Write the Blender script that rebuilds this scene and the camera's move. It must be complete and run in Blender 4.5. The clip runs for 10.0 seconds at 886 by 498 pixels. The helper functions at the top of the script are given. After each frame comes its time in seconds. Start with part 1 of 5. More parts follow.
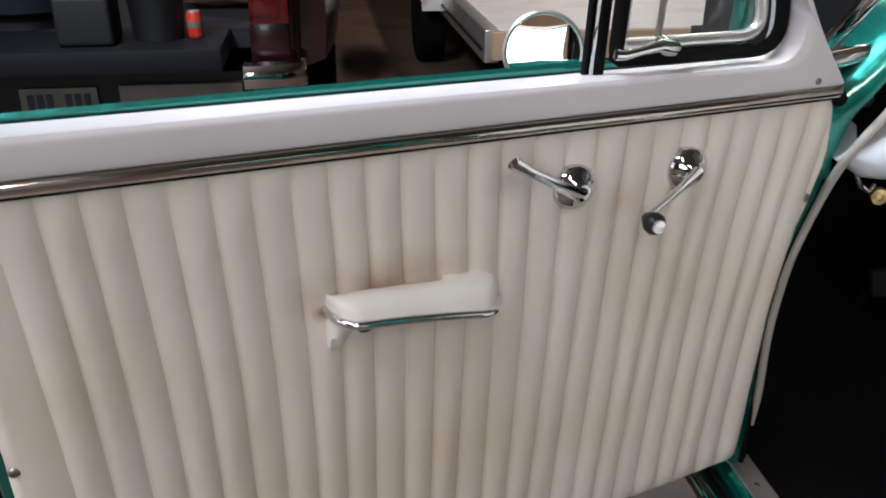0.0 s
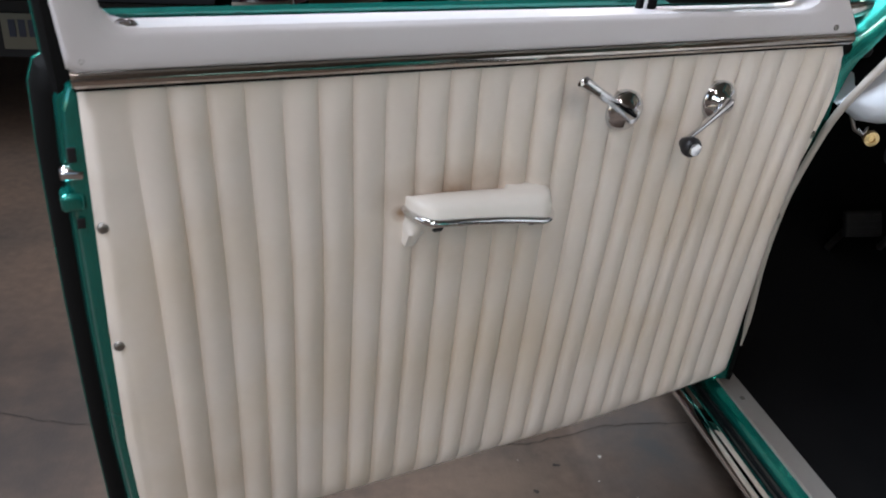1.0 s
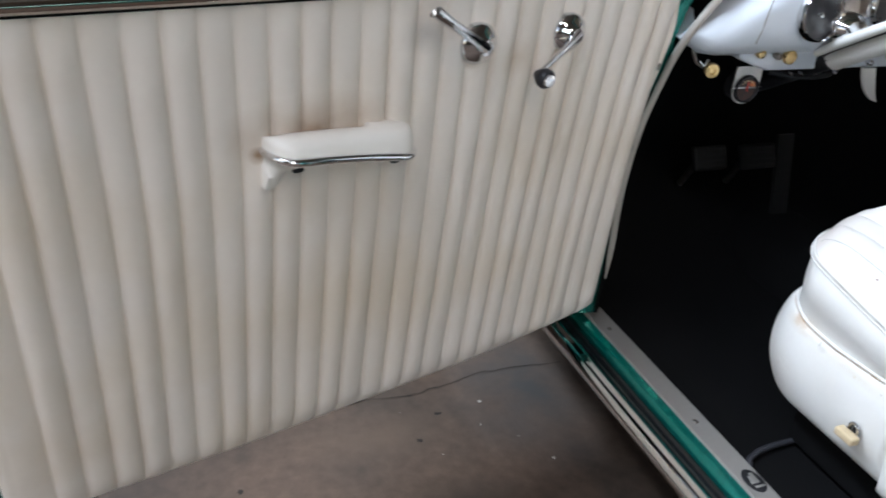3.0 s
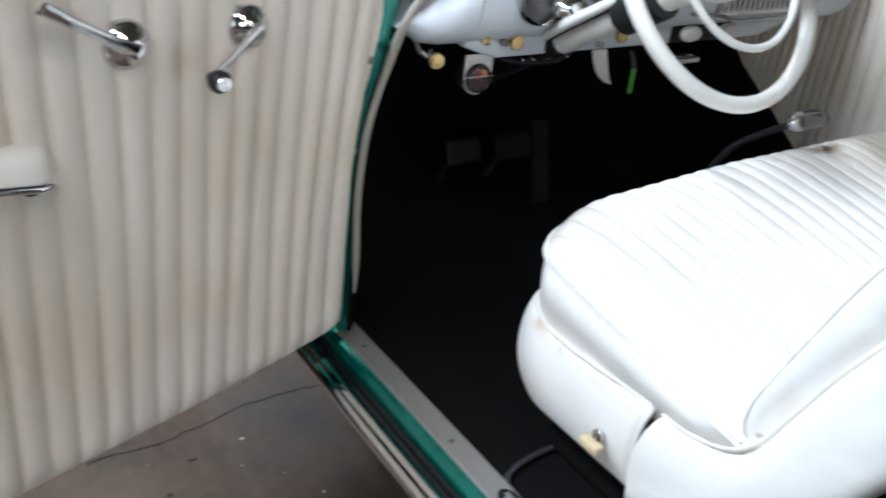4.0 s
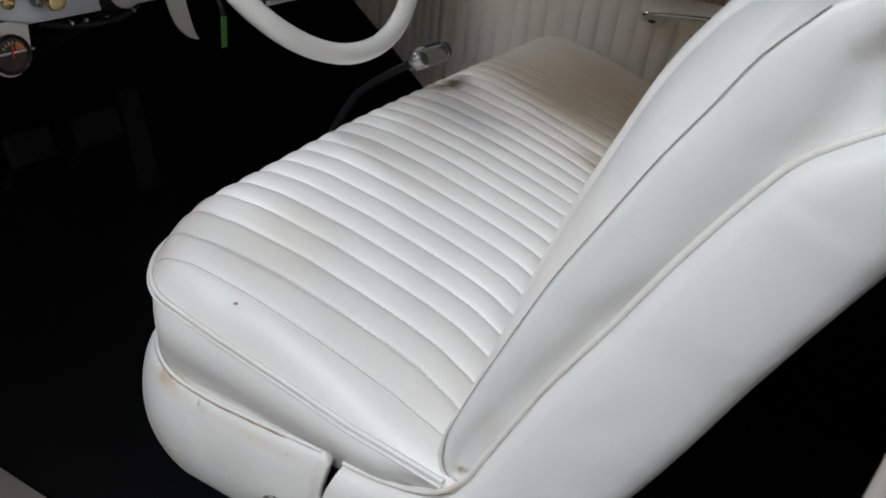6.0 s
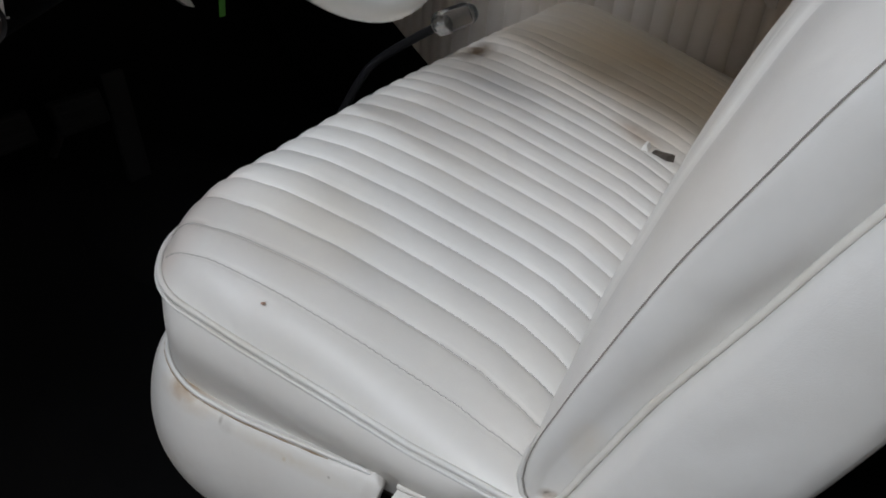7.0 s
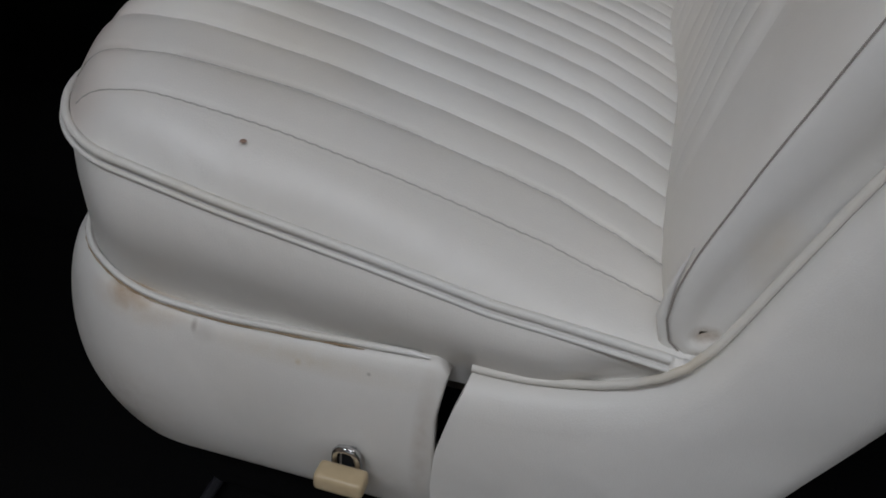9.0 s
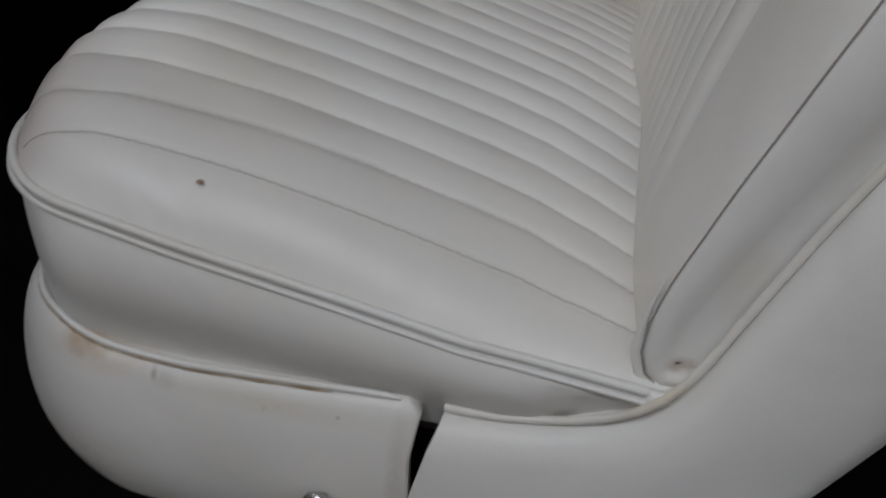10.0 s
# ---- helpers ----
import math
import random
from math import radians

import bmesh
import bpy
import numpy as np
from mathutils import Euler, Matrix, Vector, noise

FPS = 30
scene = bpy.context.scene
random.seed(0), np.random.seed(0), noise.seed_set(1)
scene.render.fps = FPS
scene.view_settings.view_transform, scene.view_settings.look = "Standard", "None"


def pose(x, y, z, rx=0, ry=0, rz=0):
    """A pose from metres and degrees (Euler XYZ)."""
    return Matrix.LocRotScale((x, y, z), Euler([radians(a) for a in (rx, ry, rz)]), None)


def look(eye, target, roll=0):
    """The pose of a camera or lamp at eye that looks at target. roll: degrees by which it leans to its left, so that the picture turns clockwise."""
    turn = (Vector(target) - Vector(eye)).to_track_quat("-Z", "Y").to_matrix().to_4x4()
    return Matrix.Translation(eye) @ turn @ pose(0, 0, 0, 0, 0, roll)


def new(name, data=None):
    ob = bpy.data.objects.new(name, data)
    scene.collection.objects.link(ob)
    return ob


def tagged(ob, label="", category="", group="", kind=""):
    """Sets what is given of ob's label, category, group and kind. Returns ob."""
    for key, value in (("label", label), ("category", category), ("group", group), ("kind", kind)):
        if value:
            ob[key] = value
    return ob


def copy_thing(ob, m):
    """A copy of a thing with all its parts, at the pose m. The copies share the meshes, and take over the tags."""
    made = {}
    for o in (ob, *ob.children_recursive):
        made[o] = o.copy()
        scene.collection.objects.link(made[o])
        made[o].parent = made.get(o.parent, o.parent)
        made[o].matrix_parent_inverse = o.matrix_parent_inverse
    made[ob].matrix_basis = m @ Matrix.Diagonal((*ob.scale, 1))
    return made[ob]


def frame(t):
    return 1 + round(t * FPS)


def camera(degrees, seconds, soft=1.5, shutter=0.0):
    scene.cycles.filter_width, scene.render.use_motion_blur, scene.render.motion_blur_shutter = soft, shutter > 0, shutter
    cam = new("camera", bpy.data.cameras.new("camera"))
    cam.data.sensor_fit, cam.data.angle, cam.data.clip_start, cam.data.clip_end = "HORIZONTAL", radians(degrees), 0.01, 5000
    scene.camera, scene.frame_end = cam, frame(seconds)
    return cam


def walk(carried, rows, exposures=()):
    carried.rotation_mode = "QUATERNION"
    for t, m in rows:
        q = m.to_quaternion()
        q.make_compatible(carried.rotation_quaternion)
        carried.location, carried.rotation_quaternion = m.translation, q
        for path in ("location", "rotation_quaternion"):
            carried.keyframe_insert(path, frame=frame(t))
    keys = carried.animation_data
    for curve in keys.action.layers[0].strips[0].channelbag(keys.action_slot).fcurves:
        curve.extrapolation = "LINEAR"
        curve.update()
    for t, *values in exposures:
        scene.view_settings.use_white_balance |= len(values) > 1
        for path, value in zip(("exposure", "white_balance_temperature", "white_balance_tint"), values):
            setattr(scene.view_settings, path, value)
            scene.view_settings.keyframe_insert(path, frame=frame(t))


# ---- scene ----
cam = camera(56.1, 10.0, soft=1.7, shutter=0.4)
PATH = [
    (0, (-0.72, -1.133, 1.351), (-0.456, 0.661, 0.508), 0.32),
    (0.5, (-0.787, -1.185, 1.334), (-0.417, 0.579, 0.467), 3.14),
    (1, (-0.903, -1.232, 1.33), (-0.498, 0.495, 0.406), 4.48),
    (1.5, (-0.951, -1.275, 1.301), (-0.447, 0.405, 0.339), 6.13),
    (2, (-0.966, -1.291, 1.295), (-0.423, 0.379, 0.337), 5.16),
    (3.5, (-0.794, -1.21, 1.271), (0.056, 0.331, 0.321), 5.61),
    (4, (-0.663, -1.184, 1.258), (0.388, 0.241, 0.327), 6.05),
    (4.5, (-0.562, -1.194, 1.241), (0.645, 0.138, 0.363), 7.85),
    (5, (-0.502, -1.179, 1.216), (0.882, -0.065, 0.297), 7.56),
    (5.5, (-0.457, -1.101, 1.218), (1.069, -0.218, 0.273), 8.09),
    (7, (-0.370, -0.905, 1.139), (1.200, -0.175, 0.139), 5.94),
    (7.5, (-0.320, -0.855, 1.069), (1.272, -0.144, 0.089), 5.92),
    (8, (-0.315, -0.760, 1.006), (1.380, -0.320, 0.039), 4.14),
    (8.5, (-0.291, -0.749, 0.965), (1.362, -0.363, -0.093), 4.52),
    (9, (-0.297, -0.736, 0.947), (1.328, -0.357, -0.156), 4.68),
    (9.5, (-0.302, -0.726, 0.939), (1.326, -0.367, -0.167), 4.84),
    (10, (-0.282, -0.733, 0.946), (1.391, -0.417, -0.104), 4.05),
]
EXPOSURES = [(0.0, 0.15, 6150, 12), (2.2, 0.14, 5750, 10), (3.5, 0.3, 5800, 8), (4.0, 0.31, 5800, 7), (4.5, 0.09, 5850, 6), (5.0, -0.3, 5900, 6), (5.5, -0.58, 6100, 8), (7.0, -1.14, 6300, 11), (8.0, -1.6, 6400, 12), (9.0, -1.67, 6400, 12), (10.0, -1.70, 6400, 12)]
walk(cam, [(t, look(eye, target, roll)) for t, eye, target, roll in PATH], EXPOSURES)

# ---- light ----
world = bpy.data.worlds.new("world")
scene.world = world
world.use_nodes = True
wn = world.node_tree.nodes
sky = wn.new("ShaderNodeTexSky")
sky.sky_type, sky.sun_disc = "NISHITA", False
sky.sun_elevation, sky.sun_rotation = radians(40), radians(250)
wn["Background"].inputs["Strength"].default_value = 0.1
world.node_tree.links.new(sky.outputs[0], wn["Background"].inputs["Color"])


def area(name, eye, target, sx, sy, watts, colour):
    data = bpy.data.lights.new(name, "AREA")
    data.shape, data.size, data.size_y, data.energy, data.color = "RECTANGLE", sx, sy, watts, colour
    ob = new(name, data)
    ob.matrix_world = look(eye, target)
    return ob


# daylight in the open roller door and the window behind, lamps under the ceiling, and one added fill
area("daylight_door", (-5.9, -2.2, 1.9), (0, -0.8, 0.9), 5.0, 3.0, 11, (0.84, 0.92, 1.0))
area("daylight_window", (-2.2, -7.33, 2.0), (-1.6, 0, 1.6), 1.9, 1.9, 48, (0.95, 1.0, 0.93))
area("shop_light", (-2.1, 0.10, 3.60), (0.3, -0.6, 0.7), 2.2, 0.18, 172, (0.885, 0.94, 1.0))
area("shop_light", (-2.3, -1.7, 3.60), (-0.5, -0.1, 0.7), 1.8, 0.22, 36, (0.96, 0.96, 1.0))
# unseen warm fill, added to brighten the passenger half through the windscreen
fill_lamp = area("front_fill", (1.5, 2.9, 3.6), (0.9, -0.6, 0.72), 2.6, 0.5, 8, (1.0, 0.86, 0.68))
fill_lamp.data.spread = radians(70)
for lx, ly, watts in ((-0.9, -4.0, 56), (-1.6, 6.6, 16), (1.9, 5.4, 85)):
    area("tube_light", (lx, ly, 3.6), (lx, ly, 0), 0.25, 2.3, watts, (1.0, 0.85, 0.74))


# ---- materials ----
def material(name, colour, rough=0.5, metal=0.0, coat=0.0, spots=None, spot_scale=3.0, spot_amount=0.5,
             grain=0.06, grain_scale=120.0, bump=0.1, bump_scale=300.0, sheen=0.0, rough_vary=0.08, wrinkle=0.0, wrinkle_scale=11.0):
    """A principled surface with stains, grain and relief in object space."""
    m = bpy.data.materials.new(name)
    m.use_nodes = True
    n, l = m.node_tree.nodes, m.node_tree.links
    b = n["Principled BSDF"]
    co = n.new("ShaderNodeTexCoord")
    big, small = n.new("ShaderNodeTexNoise"), n.new("ShaderNodeTexNoise")
    big.inputs["Scale"].default_value, big.inputs["Detail"].default_value = spot_scale, 6
    small.inputs["Scale"].default_value, small.inputs["Detail"].default_value = grain_scale, 3
    for t in (big, small):
        l.new(co.outputs["Object"], t.inputs["Vector"])
    ramp = n.new("ShaderNodeMapRange")
    ramp.inputs["From Min"].default_value, ramp.inputs["From Max"].default_value = 0.45, 0.75
    ramp.inputs["To Max"].default_value = spot_amount
    l.new(big.outputs["Fac"], ramp.inputs["Value"])
    mix = n.new("ShaderNodeMix")
    mix.data_type = "RGBA"
    mix.inputs["A"].default_value = (*colour, 1)
    mix.inputs["B"].default_value = (*(spots or [c * 0.75 for c in colour]), 1)
    l.new(ramp.outputs[0], mix.inputs["Factor"])
    fine = n.new("ShaderNodeMix")
    fine.data_type, fine.blend_type = "RGBA", "MULTIPLY"
    fine.inputs["Factor"].default_value = 1.0
    tone = n.new("ShaderNodeMapRange")
    tone.inputs["To Min"].default_value, tone.inputs["To Max"].default_value = 1 - grain, 1 + grain
    l.new(small.outputs["Fac"], tone.inputs["Value"])
    l.new(mix.outputs["Result"], fine.inputs["A"])
    l.new(tone.outputs[0], fine.inputs["B"])
    l.new(fine.outputs["Result"], b.inputs["Base Color"])
    rr = n.new("ShaderNodeMapRange")
    rr.inputs["To Min"].default_value, rr.inputs["To Max"].default_value = max(0.02, rough - rough_vary), min(1, rough + rough_vary)
    l.new(big.outputs["Fac"], rr.inputs["Value"])
    l.new(rr.outputs[0], b.inputs["Roughness"])
    b.inputs["Metallic"].default_value = metal
    b.inputs["Coat Weight"].default_value = coat
    b.inputs["Coat Roughness"].default_value = 0.06
    b.inputs["Sheen Weight"].default_value = sheen
    if bump:
        tex, bm_ = n.new("ShaderNodeTexNoise"), n.new("ShaderNodeBump")
        tex.inputs["Scale"].default_value, tex.inputs["Detail"].default_value = bump_scale, 2
        bm_.inputs["Strength"].default_value, bm_.inputs["Distance"].default_value = bump, 0.002
        l.new(co.outputs["Object"], tex.inputs["Vector"])
        l.new(tex.outputs["Fac"], bm_.inputs["Height"])
        l.new(bm_.outputs[0], b.inputs["Normal"])
        if wrinkle:
            fold, big_bump = n.new("ShaderNodeTexNoise"), n.new("ShaderNodeBump")
            fold.inputs["Scale"].default_value, fold.inputs["Detail"].default_value, fold.inputs["Distortion"].default_value = wrinkle_scale, 1.5, 0.5
            big_bump.inputs["Strength"].default_value, big_bump.inputs["Distance"].default_value = wrinkle, 0.02
            l.new(co.outputs["Object"], fold.inputs["Vector"])
            l.new(fold.outputs["Fac"], big_bump.inputs["Height"])
            l.new(big_bump.outputs[0], bm_.inputs["Normal"])
    return m


VINYL = material("white_vinyl", (0.785, 0.77, 0.74), 0.39, spots=(0.73, 0.69, 0.62), spot_scale=5, spot_amount=0.45, bump=0.12, bump_scale=900, grain=0.02, wrinkle=0.26, wrinkle_scale=13.0)
VINYL_DOOR = material("ivory_vinyl", (0.795, 0.72, 0.645), 0.34, spots=(0.70, 0.59, 0.455), spot_scale=4.5, spot_amount=0.75, bump=0.12, bump_scale=900, grain=0.02, wrinkle=0.24, wrinkle_scale=13.0)
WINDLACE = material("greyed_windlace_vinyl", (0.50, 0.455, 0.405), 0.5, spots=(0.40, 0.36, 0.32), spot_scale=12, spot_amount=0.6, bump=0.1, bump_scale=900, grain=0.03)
CREAM = material("cream_vinyl", (0.79, 0.745, 0.68), 0.33, spots=(0.72, 0.65, 0.55), spot_scale=9, spot_amount=0.5, bump=0.1, bump_scale=900, grain=0.02, wrinkle=0.15, wrinkle_scale=20.0)
GRIME = material("brown_grime", (0.36, 0.26, 0.16), 0.7, spots=(0.66, 0.58, 0.46), spot_scale=55, spot_amount=0.9, bump=0)
PIPING = material("white_piping", (0.78, 0.77, 0.74), 0.4, spots=(0.72, 0.66, 0.54), spot_scale=9, spot_amount=0.5, bump=0.05)
WELT = material("yellowed_welt", (0.75, 0.72, 0.66), 0.4, spots=(0.58, 0.48, 0.33), spot_scale=13, spot_amount=0.65, bump=0.05)
THREAD = material("grey_thread", (0.42, 0.40, 0.37), 0.8, bump=0)
STITCH = material("dark_thread", (0.36, 0.33, 0.30), 0.8, bump=0)
GARNISH = material("off_white_paint", (0.67, 0.64, 0.65), 0.36, coat=0.12, bump=0.03, bump_scale=40, grain=0.015, spots=(0.58, 0.54, 0.53), spot_scale=5, spot_amount=0.4)
DASH_PAINT = material("bluish_white_paint", (0.72, 0.765, 0.83), 0.42, coat=0.1, bump=0.02, bump_scale=60, grain=0.01, spot_amount=0.2)
GREEN = material("green_metallic_paint", (0.012, 0.215, 0.175), 0.25, metal=0.72, coat=1.0, spots=(0.002, 0.15, 0.12), wrinkle=0.16, wrinkle_scale=24.0, bump=0.02, bump_scale=80, grain=0.1, grain_scale=600)
CHROME = material("chrome", (0.66, 0.66, 0.67), 0.07, metal=1.0, bump=0.01, bump_scale=50, grain=0.02, rough_vary=0.04)
BLUED_STEEL = material("blued_steel", (0.16, 0.20, 0.26), 0.2, metal=1.0, spots=(0.07, 0.075, 0.09), spot_scale=50, spot_amount=0.8, bump=0.04, bump_scale=120)
# browned and darkened to stand in for dim surroundings reflected in the moulding
TINTED_CHROME = material("tinted_chrome", (0.50, 0.455, 0.42), 0.12, metal=1.0, bump=0.02, bump_scale=40, grain=0.03, spots=(0.36, 0.31, 0.28), spot_scale=6, rough_vary=0.05)
BRIGHT_CHROME = material("polished_chrome", (0.90, 0.90, 0.91), 0.05, metal=1.0, bump=0.03, bump_scale=30, grain=0.02, rough_vary=0.03)
GLOSS_BLACK = material("glossy_black_rubber", (0.008, 0.010, 0.011), 0.14, coat=0.6, bump=0.03, bump_scale=40)
DARK_CHROME = material("worn_dark_chrome", (0.085, 0.085, 0.095), 0.12, metal=1.0, spots=(0.08, 0.07, 0.07), spot_scale=40, spot_amount=0.8, bump=0.04, bump_scale=120)
ALUMINIUM = material("brushed_aluminium", (0.74, 0.72, 0.69), 0.32, metal=0.85, spots=(0.42, 0.40, 0.38), spot_scale=14, bump=0.1, bump_scale=400)
SCUFFED = material("scuffed_aluminium", (0.47, 0.445, 0.415), 0.36, metal=0.5, spots=(0.48, 0.46, 0.43), spot_scale=14, bump=0.1, bump_scale=400)
BRASS = material("brass", (0.72, 0.53, 0.25), 0.25, metal=0.9, bump=0.02)
CARPET = material("black_carpet", (0.0065, 0.0065, 0.007), 1.0, spots=(0.0045, 0.0045, 0.0045), bump=0.6, bump_scale=500, grain=0.4, grain_scale=400)
RUBBER = material("black_rubber", (0.005, 0.005, 0.005), 0.75, bump=0.1)
BLACK = material("black_plastic", (0.02, 0.02, 0.022), 0.35, bump=0.05)
GREY_PEDAL = material("worn_pedal_rubber", (0.014, 0.014, 0.014), 0.6, bump=0.2, bump_scale=200)
STEEL = material("old_steel", (0.30, 0.28, 0.26), 0.4, metal=0.9, spots=(0.16, 0.10, 0.06), spot_scale=60, bump=0.1)
WARM_WHITE = material("white_plastic", (0.80, 0.79, 0.75), 0.28, coat=0.3, bump=0.02, grain=0.01)
ORANGE = material("orange_enamel", (0.55, 0.16, 0.05), 0.4, bump=0)
AMBER = material("yellowed_plastic", (0.56, 0.44, 0.27), 0.35, spots=(0.66, 0.53, 0.36), spot_scale=60, bump=0.05)
LIME = material("green_tag", (0.075, 0.28, 0.03), 0.5, bump=0.05)
GAUGE_FACE = material("gauge_face", (0.03, 0.022, 0.02), 0.3, coat=0.5, spots=(0.16, 0.04, 0.015), spot_scale=70, spot_amount=0.4, bump=0)
DIAL_FACE = material("dark_dial", (0.035, 0.035, 0.04), 0.3, coat=0.6, spots=(0.12, 0.11, 0.11), spot_scale=45, spot_amount=0.5, bump=0)
BURGUNDY = material("burgundy_paint", (0.022, 0.003, 0.006), 0.22, coat=0.3, bump=0.02, grain=0.1)
TAILGATE = material("dark_painted_steel", (0.006, 0.007, 0.010), 0.6, spots=(0.010, 0.010, 0.010), bump=0.05)
BED = material("worn_bed_liner", (0.016, 0.016, 0.019), 0.7, spots=(0.05, 0.048, 0.05), spot_scale=8, bump=0.3)
RED = material("red_plastic", (0.55, 0.02, 0.015), 0.3, coat=0.4, spots=(0.7, 0.3, 0.25), spot_scale=30, spot_amount=0.3, bump=0.02)
LENS = material("red_lens", (0.085, 0.002, 0.004), 0.12, coat=1.0, bump=0.05, bump_scale=200)
PLATE = material("plate_cream", (0.15, 0.14, 0.105), 0.4, bump=0.05)
INK = material("dark_ink", (0.02, 0.025, 0.05), 0.5, bump=0)
STEP_GREY = material("dull_grey_paint", (0.20, 0.175, 0.155), 0.6, spots=(0.10, 0.085, 0.075), spot_scale=9, bump=0.1)
WOOD = material("pale_board", (0.52, 0.36, 0.23), 0.6, spots=(0.36, 0.24, 0.15), spot_scale=6, bump=0.2)
TRAILER_WHITE = material("scuffed_white_paint", (0.72, 0.69, 0.66), 0.5, spots=(0.50, 0.47, 0.44), spot_scale=5, bump=0.1)
WALL = material("garage_wall", (0.16, 0.13, 0.105), 0.8, spots=(0.10, 0.08, 0.065), spot_scale=1.2, bump=0.2, bump_scale=60)
CEILING = material("garage_ceiling", (0.24, 0.19, 0.15), 0.8, spots=(0.17, 0.13, 0.10), spot_scale=1.5, bump=0.1)
# unseen lining, its tan picked to warm and dim light bounced in the cabin
HEADLINER = material("tan_headliner", (0.30, 0.235, 0.165), 0.9, bump=0.2)


def blot(m, centre, radii, colour, amount, scale=14.0):
    """Lays an uneven patch, a stain or painted shade, of the given size into a material's base colour."""
    n, l = m.node_tree.nodes, m.node_tree.links
    b = n["Principled BSDF"]
    below = b.inputs["Base Color"].links[0].from_socket
    co = next(x for x in n if x.type == "TEX_COORD")
    place = n.new("ShaderNodeMapping")
    place.vector_type = "TEXTURE"
    place.inputs["Location"].default_value = centre
    place.inputs["Scale"].default_value = radii
    ball, wisp = n.new("ShaderNodeTexGradient"), n.new("ShaderNodeTexNoise")
    ball.gradient_type = "SPHERICAL"
    wisp.inputs["Scale"].default_value, wisp.inputs["Detail"].default_value = scale, 5
    l.new(co.outputs["Object"], place.inputs["Vector"])
    l.new(place.outputs[0], ball.inputs["Vector"])
    l.new(co.outputs["Object"], wisp.inputs["Vector"])
    sharp = n.new("ShaderNodeMapRange")
    sharp.inputs["To Max"].default_value = amount * 2
    l.new(wisp.outputs["Fac"], sharp.inputs["Value"])
    mul = n.new("ShaderNodeMath")
    mul.operation, mul.use_clamp = "MULTIPLY", True
    l.new(ball.outputs["Fac"], mul.inputs[0])
    l.new(sharp.outputs[0], mul.inputs[1])
    mix = n.new("ShaderNodeMix")
    mix.data_type = "RGBA"
    mix.inputs["B"].default_value = (*colour, 1)
    l.new(mul.outputs[0], mix.inputs["Factor"])
    l.new(below, mix.inputs["A"])
    l.new(mix.outputs["Result"], b.inputs["Base Color"])


def concrete():
    m = material("stained_shaded_concrete", (0.104, 0.067, 0.046), 0.6, spots=(0.046, 0.034, 0.026), spot_scale=2.4, spot_amount=1.0, grain=0.5, grain_scale=34, bump=0.3, bump_scale=120, rough_vary=0.15)
    # the last two blots paint shade on the floor beyond and under the door
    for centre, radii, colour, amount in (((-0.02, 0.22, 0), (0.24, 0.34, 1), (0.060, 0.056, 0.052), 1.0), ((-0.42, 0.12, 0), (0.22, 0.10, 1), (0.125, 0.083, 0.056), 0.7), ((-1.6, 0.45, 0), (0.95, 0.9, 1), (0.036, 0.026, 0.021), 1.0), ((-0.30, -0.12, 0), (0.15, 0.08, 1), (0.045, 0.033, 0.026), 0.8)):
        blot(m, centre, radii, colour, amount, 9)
    return m


def glass(name, colour=(0.9, 0.95, 0.93)):
    m = bpy.data.materials.new(name)
    m.use_nodes = True
    b = m.node_tree.nodes["Principled BSDF"]
    b.inputs["Base Color"].default_value = (*colour, 1)
    b.inputs["Transmission Weight"].default_value, b.inputs["Roughness"].default_value, b.inputs["IOR"].default_value = 1, 0.01, 1.45
    return m


for dull in (CARPET, RUBBER, TAILGATE, BED, BLACK, GREY_PEDAL):
    dull.node_tree.nodes["Principled BSDF"].inputs["Specular IOR Level"].default_value = 0.08 if dull in (CARPET, RUBBER) else 0.22
CONCRETE = concrete()
GLASS = glass("clear_glass")
SCREEN_GLASS = glass("laminated_glass", (0.93, 0.96, 0.94))
SCREEN_GLASS.node_tree.nodes["Principled BSDF"].inputs["IOR"].default_value = 1.08
ACRYLIC = glass("clear_acrylic", (0.72, 0.72, 0.71))
ACRYLIC.node_tree.nodes["Principled BSDF"].inputs["IOR"].default_value = 1.2
ACRYLIC.node_tree.nodes["Principled BSDF"].inputs["Transmission Weight"].default_value = 0.93
ACRYLIC.node_tree.nodes["Principled BSDF"].inputs["Roughness"].default_value = 0.06
MIRROR = bpy.data.materials.new("mirror_glass")
MIRROR.use_nodes = True
MIRROR.node_tree.nodes["Principled BSDF"].inputs["Metallic"].default_value = 1
MIRROR.node_tree.nodes["Principled BSDF"].inputs["Roughness"].default_value = 0.01
MIRROR.node_tree.nodes["Principled BSDF"].inputs["Base Color"].default_value = (0.9, 0.92, 0.9, 1)


# ---- mesh helpers ----
def finish(bm, name, mat, sharp=40):
    bmesh.ops.recalc_face_normals(bm, faces=bm.faces[:])
    me = bpy.data.meshes.new(name)
    bm.to_mesh(me)
    bm.free()
    me.materials.append(mat)
    me.polygons.foreach_set("use_smooth", [True] * len(me.polygons))
    me.set_sharp_from_angle(angle=radians(sharp))
    return me


def part(name, bm, mat, parent, label="", sharp=40):
    ob = new(name, finish(bm, name, mat, sharp))
    ob.parent = parent
    if label:
        tagged(ob, label)
    return ob


def solid(name, bm, mat, label, category, kind="", sharp=40, group=""):
    return tagged(new(name, finish(bm, name, mat, sharp)), label, category, group, kind)


def thing(name, label, category, m=None, group="", kind=""):
    ob = tagged(new(name), label, category, group, kind)
    if m is not None:
        ob.matrix_world = m
    return ob


